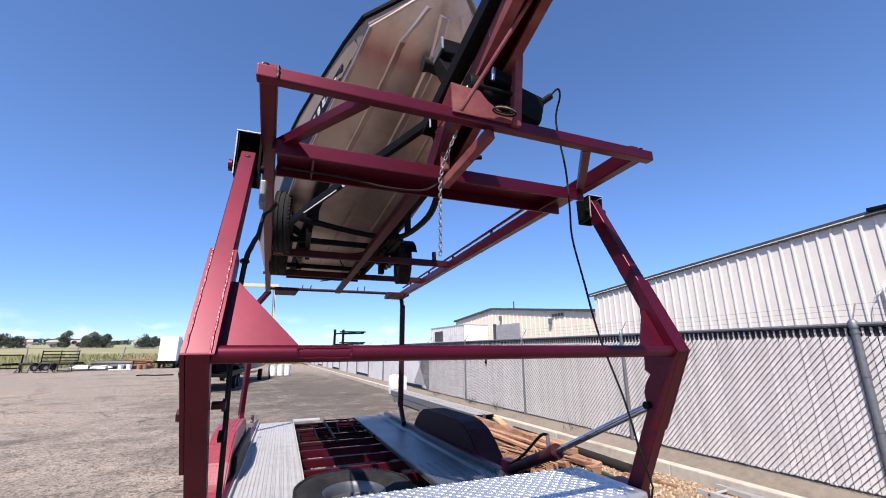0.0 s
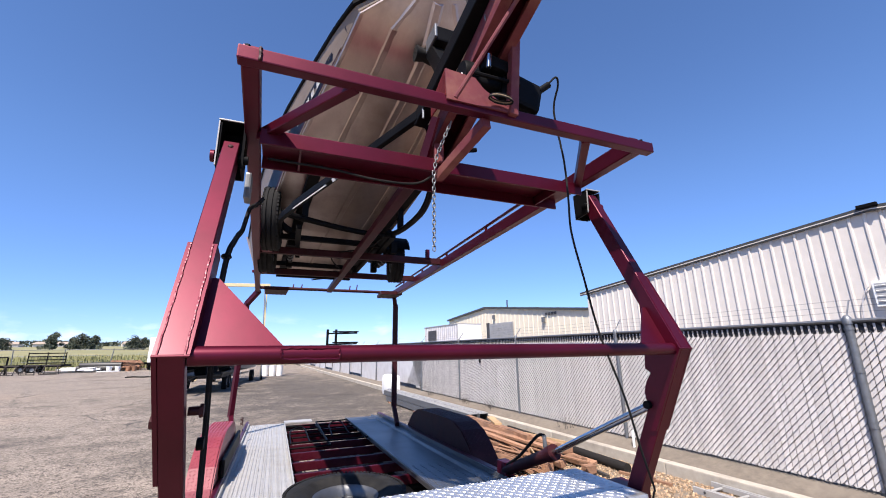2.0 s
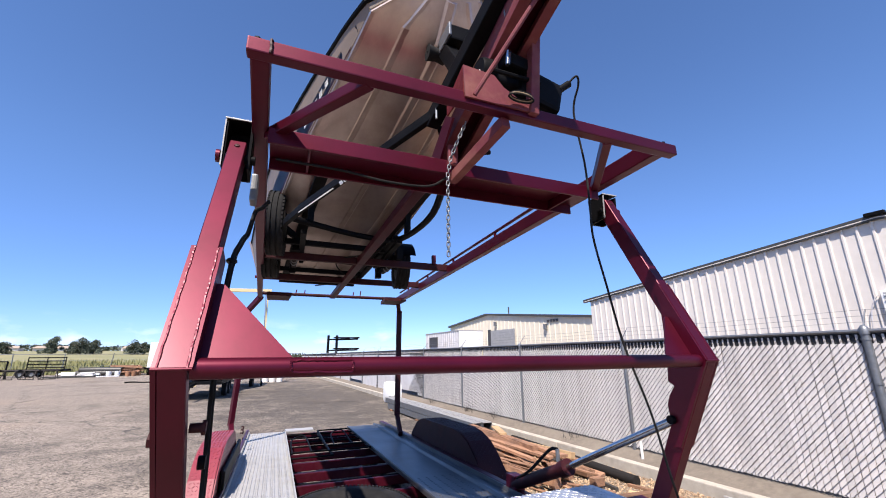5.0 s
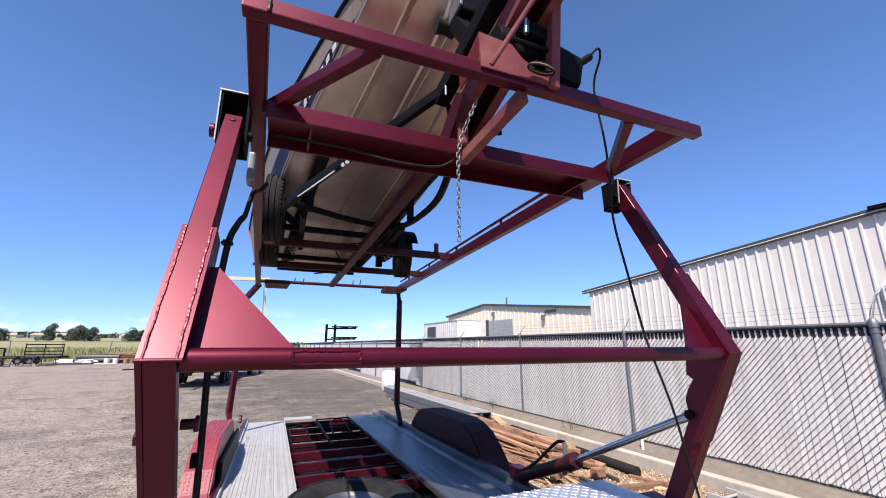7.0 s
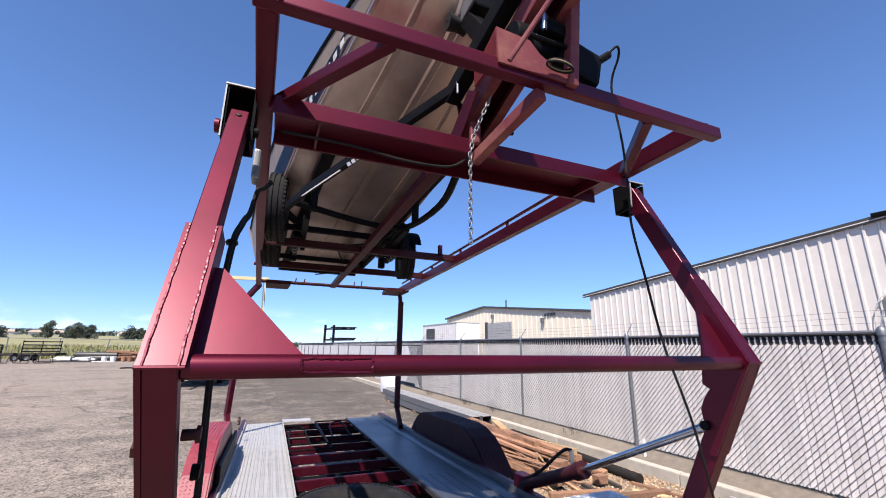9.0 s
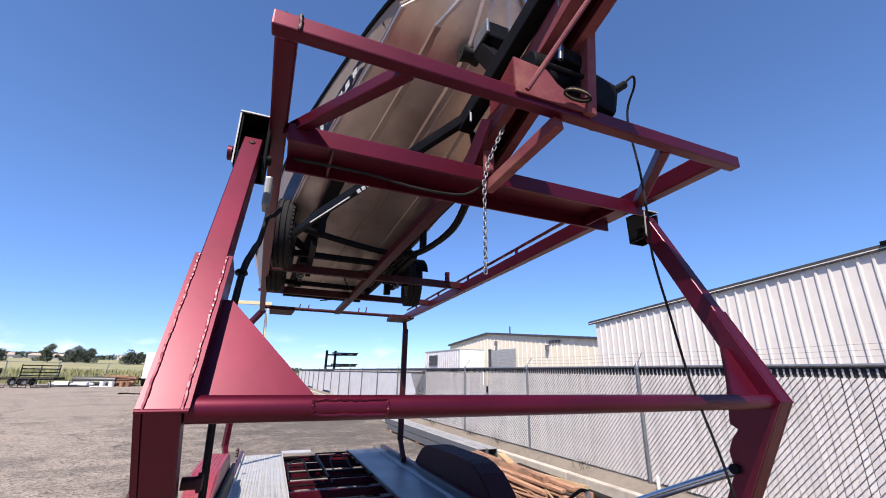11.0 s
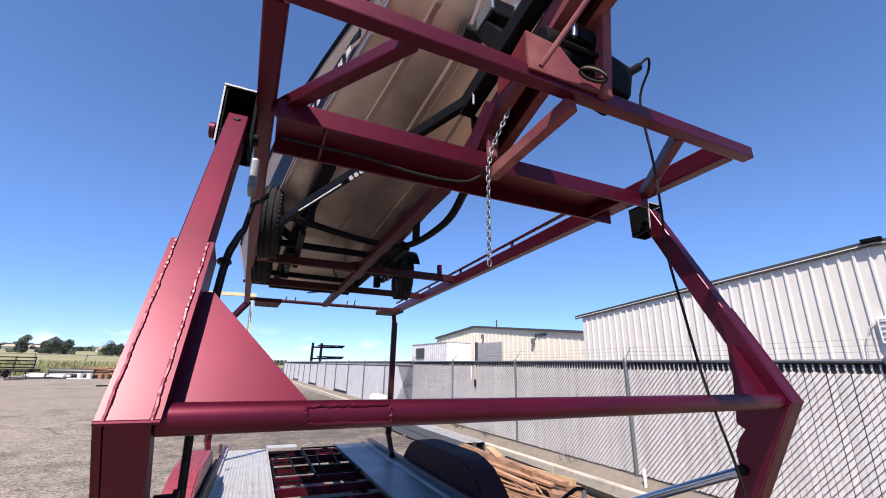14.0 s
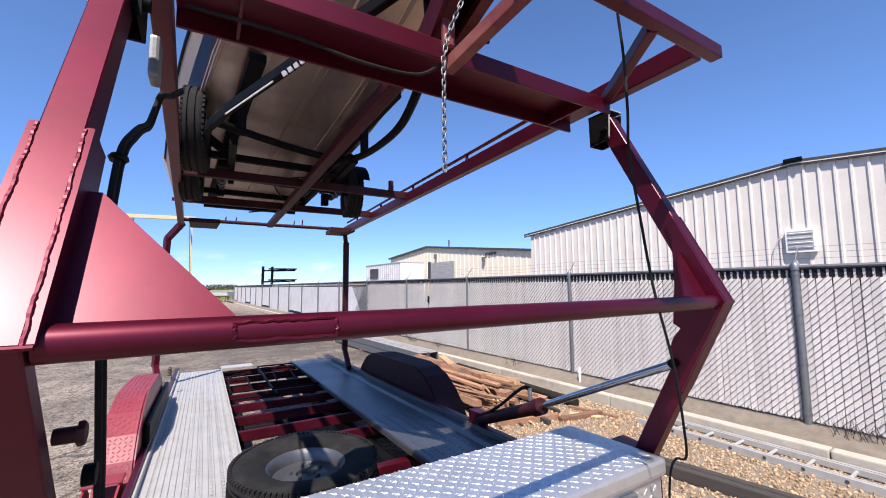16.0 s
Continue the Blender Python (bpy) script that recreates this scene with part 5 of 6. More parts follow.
    part("clevis_lip", plate([(u0 - 0.025, top.y - 0.036, top.z + ch_ - 0.005), (u0 - 0.025, top.y - 0.03, top.z + ch_ - 0.005), (u0 - 0.025, top.y - 0.02, top.z - 0.05), (u0 - 0.025, top.y - 0.026, top.z - 0.05)], (0.005, 0, 0)), ALU_DULL, cl)
    part("arm_bolt", add_lathe(nb(), [(0.001, 0.006), (0.009, 0.005), (0.012, 0), (0.001, 0)], 10, Matrix.Translation(Vector((uc, 0, 0)) + k + d1 * 1.04) @ n1.to_track_quat("Z", "Y").to_matrix().to_4x4()), MAROON_WORN_SHADE, arm)
    # foot socket
    ft = k + d2 * 0.86 - n2 * 0.05
    fs_u = (u0 - 0.012, u1 + 0.012) if inner > 0 else (u0 - 0.13, u1 + 0.03)
    part("foot_socket", plate([(fs_u[0], ft.y - 0.05, DECK - 0.05), (fs_u[0], ft.y - 0.05, ft.z + 0.03), (fs_u[0], ft.y + 0.14, ft.z + 0.05), (fs_u[0], ft.y + 0.22, DECK - 0.05)], (fs_u[1] - fs_u[0], 0, 0)), MAROON, arm, "maroon foot socket")
    bolt = k + d2 * 0.26 - n2 * 0.06
    side = u0 - 0.012 if inner > 0 else u1 + 0.012
    part("bolt", add_tube(nb(), [(side, bolt.y, bolt.z), (side - inner * 0.02, bolt.y, bolt.z)], 0.02, 6), MAROON_WORN_SHADE, arm)
    part("lug_pin", add_tube(nb(), [(ti, 0.31, 1.465), (ti + inner * 0.02, 0.31, 1.465)], 0.02, 12), BLACK, arm, smooth=40)
    if inner > 0:
        hp = part("leg_pin", tube([(u1, PINV, PINW), (u1 + 0.034, PINV, PINW)], 0.013, 14), MAROON_WORN_SHADE, arm, "dark hinge pin on the lower leg", smooth=40)
        part("pin_nut", add_lathe(nb(), [(0.001, 0.01), (0.018, 0.01), (0.02, 0.006), (0.02, 0.0), (0.001, 0.0)], 6, pose(u1 + 0.03, PINV, PINW, 0, 90, 0)), MAROON_WORN_SHADE, hp)
    return k, d2, n2


lift_arm(-1.066, -1.002, 1, KVL)
lift_arm(1.005, 1.065, -1, KVR)
ct = part("cross_tube", tube([(-1.0, KVL, KW), (1.02, KVR, KW)], 0.0275, 24), MAROON, tr, "round maroon cross tube between the arms", smooth=40)
random.seed(4)
loop = []
for k in range(60):
    t = k / 60 * 4
    s, f = int(t), t - int(t)
    u = (-0.76 + 0.17 * f, -0.59, -0.59 - 0.17 * f, -0.76)[s]
    a = radians((40, 40 - 70 * f, -30, -30 + 70 * f)[s])
    r = 0.0272 + random.uniform(-0.001, 0.001)
    a += random.uniform(-0.07, 0.07)
    loop.append((u + random.uniform(-0.002, 0.002), KVL + (KVR - KVL) * (u + 0.96) / 1.96 - r * math.cos(a), KW + r * math.sin(a)))
part("patch_weld", add_tube(nb(), loop, 0.0032, 6, closed=True), MAROON, ct, "rough weld round a patch on the tube")

# hydraulic ram on the fence side
ram = part("hydraulic_ram", tube([(1.09, 1.95, 0.80), (1.035, 1.22, 1.068)], 0.042, 20), MAROON_WORN_SHADE, tr, "maroon hydraulic ram barrel", smooth=40)
part("rod", tube([(1.037, 1.24, 1.06), (1.01, 0.33, 1.455)], 0.02, 20), CHROME, ram, "polished chrome rod", smooth=40)
part("gland", tube([(1.038, 1.26, 1.052), (1.035, 1.19, 1.082)], 0.052, 20), MAROON_WORN_SHADE, ram, smooth=40)
part("port", tube([(1.04, 1.3, 1.09), (1.04, 1.3, 1.17)], 0.014, 8), GALV, ram, smooth=40)
part("ram_hose", tube(curve_through([(1.04, 1.3, 1.17), (1.03, 1.38, 1.15), (1.04, 1.65, 0.97), (1.06, 1.88, 0.86)]), 0.011, 8), RUBBER, ram, smooth=40)
part("ram_bracket", box(1.05, 1.14, 1.9, 2.04, DECK, 0.87, 0.006), MAROON, ram)

# upper deck
UW = 2.755
for ua, ub in ((-0.94, -1.1), (0.86, 0.945)):
    part("deck_rail", beam((ua, 0.035, UW), (ub, 5.12, UW), 0.062, 0.09, 0.006), MAROON, tr, "upper deck side rail")
fb = part("front_beam", box(-0.975, 0.895, -0.04, 0.005, UW - 0.072, UW - 0.02, 0.005), MAROON, tr, "front beam of the upper deck")
for u in (-0.94, 0.87):
    part("corner_bolt", add_tube(nb(), [(u - 0.01, 0, UW - 0.02), (u - 0.01, 0, UW + 0.01)], 0.012, 6), BLACK, fb)
part("corner_weld", weld_bead([(-0.905, -0.042, UW - 0.07), (-0.905, -0.042, UW - 0.02), (-0.905, 0.0, UW - 0.018)], 0.006), MAROON_WORN_SHADE, fb)
pb = part("pivot_beam", box(-0.915, 0.83, 0.432, 0.663, 2.69, 2.70, 0.002), MAROON, tr, "wide channel pivot beam, open below")
for v0 in (0.42, 0.663):
    part("flange", box(-0.915, 0.83, v0, v0 + 0.012, 2.63, 2.702, 0.003), MAROON, pb)
for u0 in (-0.75, 0.66):
    part("stiffener", box(u0, u0 + 0.01, 0.432, 0.663, 2.635, 2.69, 0.002), MAROON, pb)
part("brace", beam((-0.92, 0.5, UW - 0.05), (-0.58, 0.0, UW - 0.05), 0.042, 0.048), MAROON, tr, "diagonal corner brace")
part("brace", beam((0.83, 0.45, UW - 0.05), (0.5, 0.0, UW - 0.05), 0.042, 0.048), MAROON, tr, "diagonal corner brace")
# bars and corner plates: shade under the boat is put into the darker maroon
for v, w in ((2.83, 0.05), (3.86, 0.05)):
    part("deck_crossbar", box(-1.03, 0.9, v - w / 2, v + w / 2, UW - 0.01, UW + 0.06, 0.005), MAROON_WORN_SHADE, tr, "upper deck cross bar")
part("deck_crossbar", tube([(-1.08, 5.05, UW + 0.02), (0.93, 5.05, UW + 0.02)], 0.024, 10), MAROON_WORN_SHADE, tr, "rear deck cross tube", smooth=40)
for u, h in ((-0.62, 0.09), (-0.5, 0.09), (0.22, 0.1), (0.33, 0.12)):
    part("peg", tube([(u, 5.05, UW + 0.02), (u + 0.01, 5.05, UW + h)], 0.008, 6), MAROON, tr)
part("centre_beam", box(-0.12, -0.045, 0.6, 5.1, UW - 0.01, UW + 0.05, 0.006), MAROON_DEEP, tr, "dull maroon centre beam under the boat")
for u0, u1 in ((-1.0, -0.68), (0.66, 1.0)):
    part("corner_plate", plate([(u0, 4.75, UW - 0.055), (u1, 4.75, UW - 0.055), (u1 if u1 > 0 else u1 - 0.03, 5.2, UW - 0.055), (u0 + (0.04 if u0 > 0 else 0), 5.2, UW - 0.055)], (0, 0, 0.05)), MAROON_WORN_SHADE, tr, "rear corner plate")
part("step_stub", box(0.7, 0.74, 2.78, 2.82, UW + 0.05, UW + 0.15, 0.004), MAROON, tr)
gr = part("guard_rail", tube([(0.89, 0.9, UW + 0.05), (0.895, 1.05, UW + 0.11), (0.955, 4.95, UW + 0.11)], 0.013, 8), MAROON, tr, "thin guard rail on the deck edge", smooth=40)
for v in (1.75, 2.72, 3.6, 4.5):
    part("guard_post", tube([(0.88 + 0.016 * v, v, UW + 0.04), (0.88 + 0.016 * v, v, UW + 0.11)], 0.013, 8), MAROON, gr)
part("strap_hook", box(-1.12, -0.98, 3.86, 3.9, UW + 0.0, UW + 0.03, 0.004), MAROON, tr)
# rear links
# right link takes the shade-dark maroon, left link the plain one
part("rear_link", add_beam(add_beam(beam((1.05, 5.32, 2.62), (1.06, 5.4, 0.98), 0.08, 0.08), (0.97, 5.12, 2.72), (1.05, 5.33, 2.6), 0.06, 0.07), (1.06, 5.41, 1.0), (1.02, 5.05, 0.76), 0.06, 0.07), MAROON_WORN_SHADE, tr, "cranked rear lift link")
part("rear_link", add_beam(add_beam(beam((-1.24, 5.3, 2.58), (-1.3, 5.4, 0.98), 0.06, 0.07), (-1.08, 5.1, 2.74), (-1.24, 5.31, 2.56), 0.06, 0.07), (-1.3, 5.41, 1.0), (-1.22, 5.05, 0.76), 0.06, 0.07), MAROON, tr, "cranked rear lift link")

# raised tongue of the upper deck, an inclined channel
TA, TB = Vector((0.0, 0.72, 2.765)), Vector((0.02, -0.95, 3.29))
td = (TB - TA).normalized()
tn = Vector((0, td.z, -td.y))
tn = tn if tn.z > 0 else -tn
tg = part("tongue", beam(TA + tn * 0.1, TB + tn * 0.1, 0.16, 0.012, 0.002, tn), MAROON, tr, "inclined channel tongue of the upper deck")
for s in (-1, 1):
    o = Vector((s * 0.075, 0, 0))
    part("tongue_flange", beam(TA + o + tn * 0.05, TB + o + tn * 0.05, 0.01, 0.1, 0.002, tn), DUSTY_MAROON, tg)
    part("tongue_lip", beam(TA + o * 0.75 + tn * 0.004, TB + o * 0.75 + tn * 0.004, 0.045, 0.008, 0.002, tn), DUSTY_MAROON, tg)
part("tongue_cap", beam(TB - td * 0.02 + tn * 0.06 - td * 0.3 + Vector((0.06, 0, -0.02)), TB + tn * 0.06 + Vector((0.06, 0, -0.02)), 0.07, 0.16, 0.006, tn), MAROON, tg)
part("post_strut", beam((0.07, -0.045, UW - 0.06), (0.095, -0.07, 3.08), 0.04, 0.04, 0.004, (0, 1, 0)), DUSTY_MAROON, tr, "short upright strut under the tongue")
part("stay_rod", tube([(-0.2, -0.066, UW - 0.05), (0.03, -0.3, 3.14)], 0.009, 8), DUSTY_MAROON, tr, "thin stay rod", smooth=40)
part("cross_pin", tube([(0.07, 0.54, 2.84), (0.2, 0.54, 2.87)], 0.014, 8), BLACK, tr, smooth=40)
part("tongue_bracket", plate([(-0.13, 0.5, 2.7), (-0.13, 0.3, 2.86), (-0.13, 0.38, 2.92), (-0.13, 0.58, 2.8)], (0.012, 0, 0)), MAROON, tr)
part("tongue_bracket", box(-0.11, -0.06, 0.4, 0.42, 2.67, 2.78, 0.006), DUSTY_MAROON, tr, "welded chain bracket")

# electric winch on its bracket
for u in (-0.035,):
    part("tongue_brace", beam((u - 0.05, 0.42, 2.6), (u, -0.01, 2.665), 0.04, 0.05, 0.004), DUSTY_MAROON, tr, "short brace under the tongue")
br = part("winch_bracket", plate([(-0.23, -0.05, UW - 0.05), (-0.235, -0.05, 2.845), (-0.1, -0.05, 2.835), (-0.06, -0.05, 2.79), (0.02, -0.05, 2.745), (0.1, -0.05, UW - 0.05)], (0, 0.008, 0)), DUSTY_MAROON, tr, "maroon winch bracket plate with rust marks")
part("bracket_side", plate([(-0.235, -0.042, UW - 0.03), (-0.235, -0.042, 2.845), (-0.235, 0.12, 2.79), (-0.235, 0.12, UW - 0.03)], (0.006, 0, 0)), RUST_RED, br)
for lift_, rr_, mat_ in ((0.0, 0.056, RUBBER), (0.006, 0.053, ROPE), (0.012, 0.05, RUBBER)):
    part("rope_coil", add_tube(nb(), [(0.0 + rr_ * math.cos(a), -0.078 - 0.016 * math.sin(a), 2.735 + lift_ + 0.006 * math.sin(a)) for a in (2 * math.pi * q / 24 for q in range(24))], 0.0036, 6, closed=True), mat_, br, "coiled rope end")
wi = thing("electric_winch", "black electric winch with a chrome clutch lever", "winch", "", ML)
part("drum", add_lathe(nb(), [(0.01, -0.09), (0.055, -0.09), (0.055, -0.08), (0.036, -0.078), (0.036, 0.078), (0.055, 0.08), (0.055, 0.09), (0.01, 0.09)], 24, pose(0.02, 0.03, 2.88, 0, 90)), BLACK, wi, smooth=40)
part("gear_case", add_lathe(nb(), [(0.01, -0.03), (0.06, -0.03), (0.064, -0.02), (0.064, 0.03), (0.01, 0.035)], 24, pose(-0.1, 0.03, 2.9, 0, 90)), BLACK, wi, smooth=40)
part("motor", add_box(nb(), pose(0.145, 0.03, 2.85, 0, 14, 0), 0.2, 0.13, 0.15, 0.02), BLACK, wi, "black motor housing")
part("control_box", add_box(nb(), pose(0.03, 0.0, 2.945, 0, 10, 0), 0.13, 0.1, 0.06, 0.012), BLACK, wi)
part("clutch_lever", tube([(-0.03, -0.045, 2.91), (-0.025, -0.05, 2.975)], 0.011, 12), CHROME, wi, "chrome clutch lever", smooth=40)
part("tie_bar", tube([(-0.12, -0.05, 2.86), (0.12, -0.05, 2.86)], 0.009, 8), BLACK, wi, smooth=40)
part("plug", tube([(0.24, -0.02, 2.88), (0.29, -0.03, 2.92)], 0.016, 10), BLACK, wi, smooth=40)
part("warning_label", plate([(-0.135, -0.012, 2.86), (-0.135, -0.002, 2.89), (-0.135, 0.03, 2.89), (-0.135, 0.03, 2.86)], (-0.003, 0, 0)), WHITE, wi, "small white warning sticker")


def cord(name, label, pts, r, material=RUBBER):
    c = thing(name, label, "cable", "", ML)
    part("cord", tube(curve_through(pts), r, 8), material, c, smooth=40)
    return c


cord("winch_cable", "black control cable hanging from the winch", [(0.285, -0.03, 2.92), (0.32, -0.05, 2.955), (0.345, -0.03, 2.93), (0.365, 0.04, 2.84), (0.41, 0.06, 2.6), (0.41, 0.06, 2.4), (0.415, 0.07, 2.25), (0.465, 0.08, 2.04), (0.525, 0.09, 1.8), (0.64, 0.11, 1.53), (0.725, 0.14, 1.3), (0.83, 0.2, 1.14), (0.93, 0.3, 1.08), (0.965, 0.35, 1.0), (0.97, 0.37, 0.85), (0.965, 0.37, 0.72)], 0.0048)
HOSE = [(-0.975, 0.4, 1.15), (-0.98, 0.38, 1.45), (-0.985, 0.34, 1.7), (-0.985, 0.31, 1.9), (-0.98, 0.33, 2.05), (-0.975, 0.36, 2.13), (-0.97, 0.43, 2.185), (-0.97, 0.54, 2.245), (-0.97, 0.68, 2.31), (-0.97, 0.77, 2.38), (-0.97, 0.84, 2.44), (-0.965, 0.91, 2.51), (-0.95, 1.1, 2.6), (-0.93, 1.3, 2.72)]
for off in (0.0, 0.014):
    cord("hydraulic_hose", "black hydraulic hose looping from the arm to the deck", [(u + off * 0.3, v + off, w - off * 0.4) for u, v, w in HOSE], 0.0068)
hc = thing("hose_clamp", "black clamp binding the hoses", "clamp", "", ML)
part("band", add_tube(nb(), [(-0.978 + 0.011 * math.cos(a), 0.352 + 0.02 * math.sin(a), 2.1) for a in (2 * math.pi * q / 16 for q in range(16))], 0.008, 6, closed=True), BLACK, hc, smooth=40)
cord("loose_wire", "thin black wire sagging under the pivot beam", [(-0.88, 0.5, 2.6), (-0.6, 0.47, 2.58), (-0.4, 0.46, 2.555), (-0.2, 0.45, 2.56), (-0.1, 0.44, 2.62)], 0.006)

# safety chain
ch = thing("safety_chain", "galvanised steel chain hanging from the tongue bracket", "chain", "", ML)
lm = bpy.data.meshes.new("link")
lk = nb()
add_tube(lk, [(0.0072 * math.cos(a), 0, 0.0072 * math.sin(a) + (0.007 if math.sin(a) > 0 else -0.007)) for a in (2 * math.pi * (q + 0.5) / 16 for q in range(16))], 0.0027, 7, closed=True)
lk.to_mesh(lm)
lk.free()
lm.materials.append(GALV)
lm.shade_smooth()
path = [Vector((-0.05, 0.33, 2.86)), Vector((-0.08, 0.35, 2.78)), Vector((-0.11, 0.375, 2.69)), Vector((-0.125, 0.38, 2.6)), Vector((-0.13, 0.38, 2.2))]
k, acc = 0, 0.0
for a, b in zip(path, path[1:]):
    n = (b - a).length
    while acc < n:
        p = a.lerp(b, acc / n)
        o = new("link", lm)
        o.parent = ch
        q = (a - b).to_track_quat("Z", "Y").to_matrix().to_4x4()
        o.matrix_local = Matrix.Translation(p) @ q @ Matrix.Rotation(radians(90 * (k % 2) + random.uniform(-12, 12)), 4, "Z")
        k += 1
        acc += 0.0215
    acc -= n

# ---- boat on its own small trailer, bow up and to the front ----
def bc(v):
    return -0.1 - 0.1 * (v - 0.5)


def bw(v):
    return 3.12 + (2.55 - v) * 0.12


SECT = [(4.5, 0.63, 0.74, 0.0, 0.47, 0.02), (3.3, 0.63, 0.74, 0.0, 0.47, 0.02), (2.5, 0.62, 0.70, 0.0, 0.45, 0.025), (1.75, 0.58, 0.64, 0.02, 0.40, 0.03), (1.25, 0.52, 0.55, 0.05, 0.38, 0.04),
        (0.7, 0.44, 0.475, 0.12, 0.27, 0.07), (0.5, 0.40, 0.43, 0.20, 0.24, 0.10), (0.38, 0.2, 0.22, 0.31, 0.345, 0.08), (0.25, 0.02, 0.03, 0.42, 0.44, 0.02)]


def sect_at(v):
    for a, b in zip(SECT, SECT[1:]):
        if b[0] <= v <= a[0]:
            t = (a[0] - v) / (a[0] - b[0])
            return [x + (y - x) * t for x, y in zip(a, b)]
    return list(SECT[0] if v > SECT[0][0] else SECT[-1])


boat = thing("jon_boat", "weathered bare-aluminium flat-bottom boat with tan sides", "boat", "", ML)
hb, sbm, dbm = nb(), nb(), nb()
vs_list = [4.5 - k * 0.19 for k in range(19)] + [0.9, 0.75, 0.62, 0.5, 0.43, 0.36, 0.3, 0.25]
bot, sides = [], {-1: [], 1: []}
for v in vs_list:
    _, hbw, hgw, rise, gh, kd = sect_at(v)
    c, w = bc(v), bw(v)
    bot.append([hb.verts.new((c + hbw * s, v, w + rise - kd * (1 - abs(s)))) for s in (-1, -0.66, -0.33, 0, 0.33, 0.66, 1)])
    for s in (-1, 1):
        sides[s].append([sbm.verts.new((c + s * (hbw + (hgw - hbw) * t), v, w + rise + (gh - rise) * t)) for t in (0, 0.35, 0.7, 1.0)])
for a, b in zip(bot, bot[1:]):
    for i in range(6):
        hb.faces.new((a[i], a[i + 1], b[i + 1], b[i]))
for s in (-1, 1):
    for a, b in zip(sides[s], sides[s][1:]):
        for i in range(3):
            sbm.faces.new((a[i], a[i + 1], b[i + 1], b[i]))
for bm_ in (hb, sbm):
    bmesh.ops.recalc_face_normals(bm_, faces=bm_.faces)
    bmesh.ops.solidify(bm_, geom=list(bm_.faces), thickness=0.004)
bottom = part("hull_bottom", hb, HULL, boat, "stained bare-aluminium hull bottom", smooth=30)
part("hull_side", sbm, HULL_SIDE, boat, "tan-painted hull sides", smooth=30)


def hull_rib(f, half, deep):
    """A pressed rib of trapezoid section that runs along the hull bottom at the fraction f of its half width."""
    bm = nb()
    rows = []
    for v in vs_list[:25]:
        _, hbw, hgw, rise, gh, kd = sect_at(v)
        u, w = bc(v) + hbw * f, bw(v) + rise - kd * (1 - abs(f))
        rows.append([bm.verts.new((u + a * half, v, w - q * deep + 0.003)) for a, q in ((-1, 0), (-0.55, 1), (0.55, 1), (1, 0))])
    for a, b in zip(rows, rows[1:]):
        for k in range(4):
            bm.faces.new((a[k], a[(k + 1) % 4], b[(k + 1) % 4], b[k]))
    bm.faces.new(rows[0])
    bm.faces.new(rows[-1])
    return bm


for f, half, deep in ((-0.97, 0.016, 0.014), (-0.5, 0.028, 0.012), (0.0, 0.034, 0.016), (0.5, 0.028, 0.012), (0.97, 0.016, 0.014)):
    part("strake", hull_rib(f, half, deep), HULL, bottom, "raised hull strake")
for s in (-1, 1):
    part("gunwale", tube([(bc(v) + s * sect_at(v)[2], v, bw(v) + sect_at(v)[4]) for v in vs_list], 0.018, 8), BLACK if s < 0 else HULL_SIDE, boat, "dark gunwale edge" if s < 0 else "", smooth=40)
dk_rows = []
for v in vs_list[17:]:
    _, hbw, hgw, rise, gh, kd = sect_at(v)
    dk_rows.append([dbm.verts.new((bc(v) + s * hgw, v, bw(v) + gh + 0.012)) for s in (-1, 1)])
for a, b in zip(dk_rows, dk_rows[1:]):
    dbm.faces.new((a[0], a[1], b[1], b[0]))
bmesh.ops.solidify(dbm, geom=list(dbm.faces), thickness=0.03)
part("bow_deck", dbm, WHITE, boat, "white bow deck")
v = 4.5
part("transom", plate([(bc(v) - 0.62, v, bw(v)), (bc(v) + 0.62, v, bw(v)), (bc(v) + 0.78, v, bw(v) + 0.48), (bc(v) - 0.78, v, bw(v) + 0.48)], (0, 0.03, 0)), HULL, boat)


def on_side(v, t, out=0.004):
    _, hbw, hgw, rise, gh, kd = sect_at(v)
    return Vector((bc(v) - hbw - (hgw - hbw) * t - out, v, bw(v) + rise + (gh - rise) * t))


def side_decal(va, vb, ta, tb, material, name, label, out=0.005):
    bm = nb()
    n = 10
    lo = [bm.verts.new(on_side(va + (vb - va) * k / n, ta, out)) for k in range(n + 1)]
    hi = [bm.verts.new(on_side(va + (vb - va) * k / n, tb, out)) for k in range(n + 1)]
    for k in range(n):
        bm.faces.new((lo[k], lo[k + 1], hi[k + 1], hi[k]))
    bmesh.ops.solidify(bm, geom=list(bm.faces), thickness=0.001)
    return part(name, bm, material, boat, label)


side_decal(0.62, 2.6, 0.1, 0.5, NAVY, "side_stripe", "dark blue side stripe")
side_decal(0.7, 2.4, 0.04, 0.1, MAROON, "pin_stripe", "thin red pin stripe")
for k in range(6):
    side_decal(0.92 + k * 0.1, 0.975 + k * 0.1, 0.23, 0.4, WHITE, "marking_bar", "plain white marking bar", 0.008)

bt = thing("boat_trailer", "black tubular boat trailer strapped on the upper deck", "trailer", "", ML)
part("drawbar", beam((-0.03, -0.75, 3.4), (-0.14, 0.55, 2.98), 0.07, 0.08, 0.006), BLACK, bt, "black drawbar")
left_arm = part("frame_arm", add_beam(add_beam(beam((-0.13, 0.45, 3.0), (-0.74, 1.8, 2.88), 0.035, 0.055, 0.005), (-0.73, 1.79, 2.88), (-0.83, 2.1, 2.87), 0.035, 0.055), (-0.83, 2.09, 2.87), (-0.9, 4.2, 2.84), 0.035, 0.055), BLACK, bt, "black square frame tube")
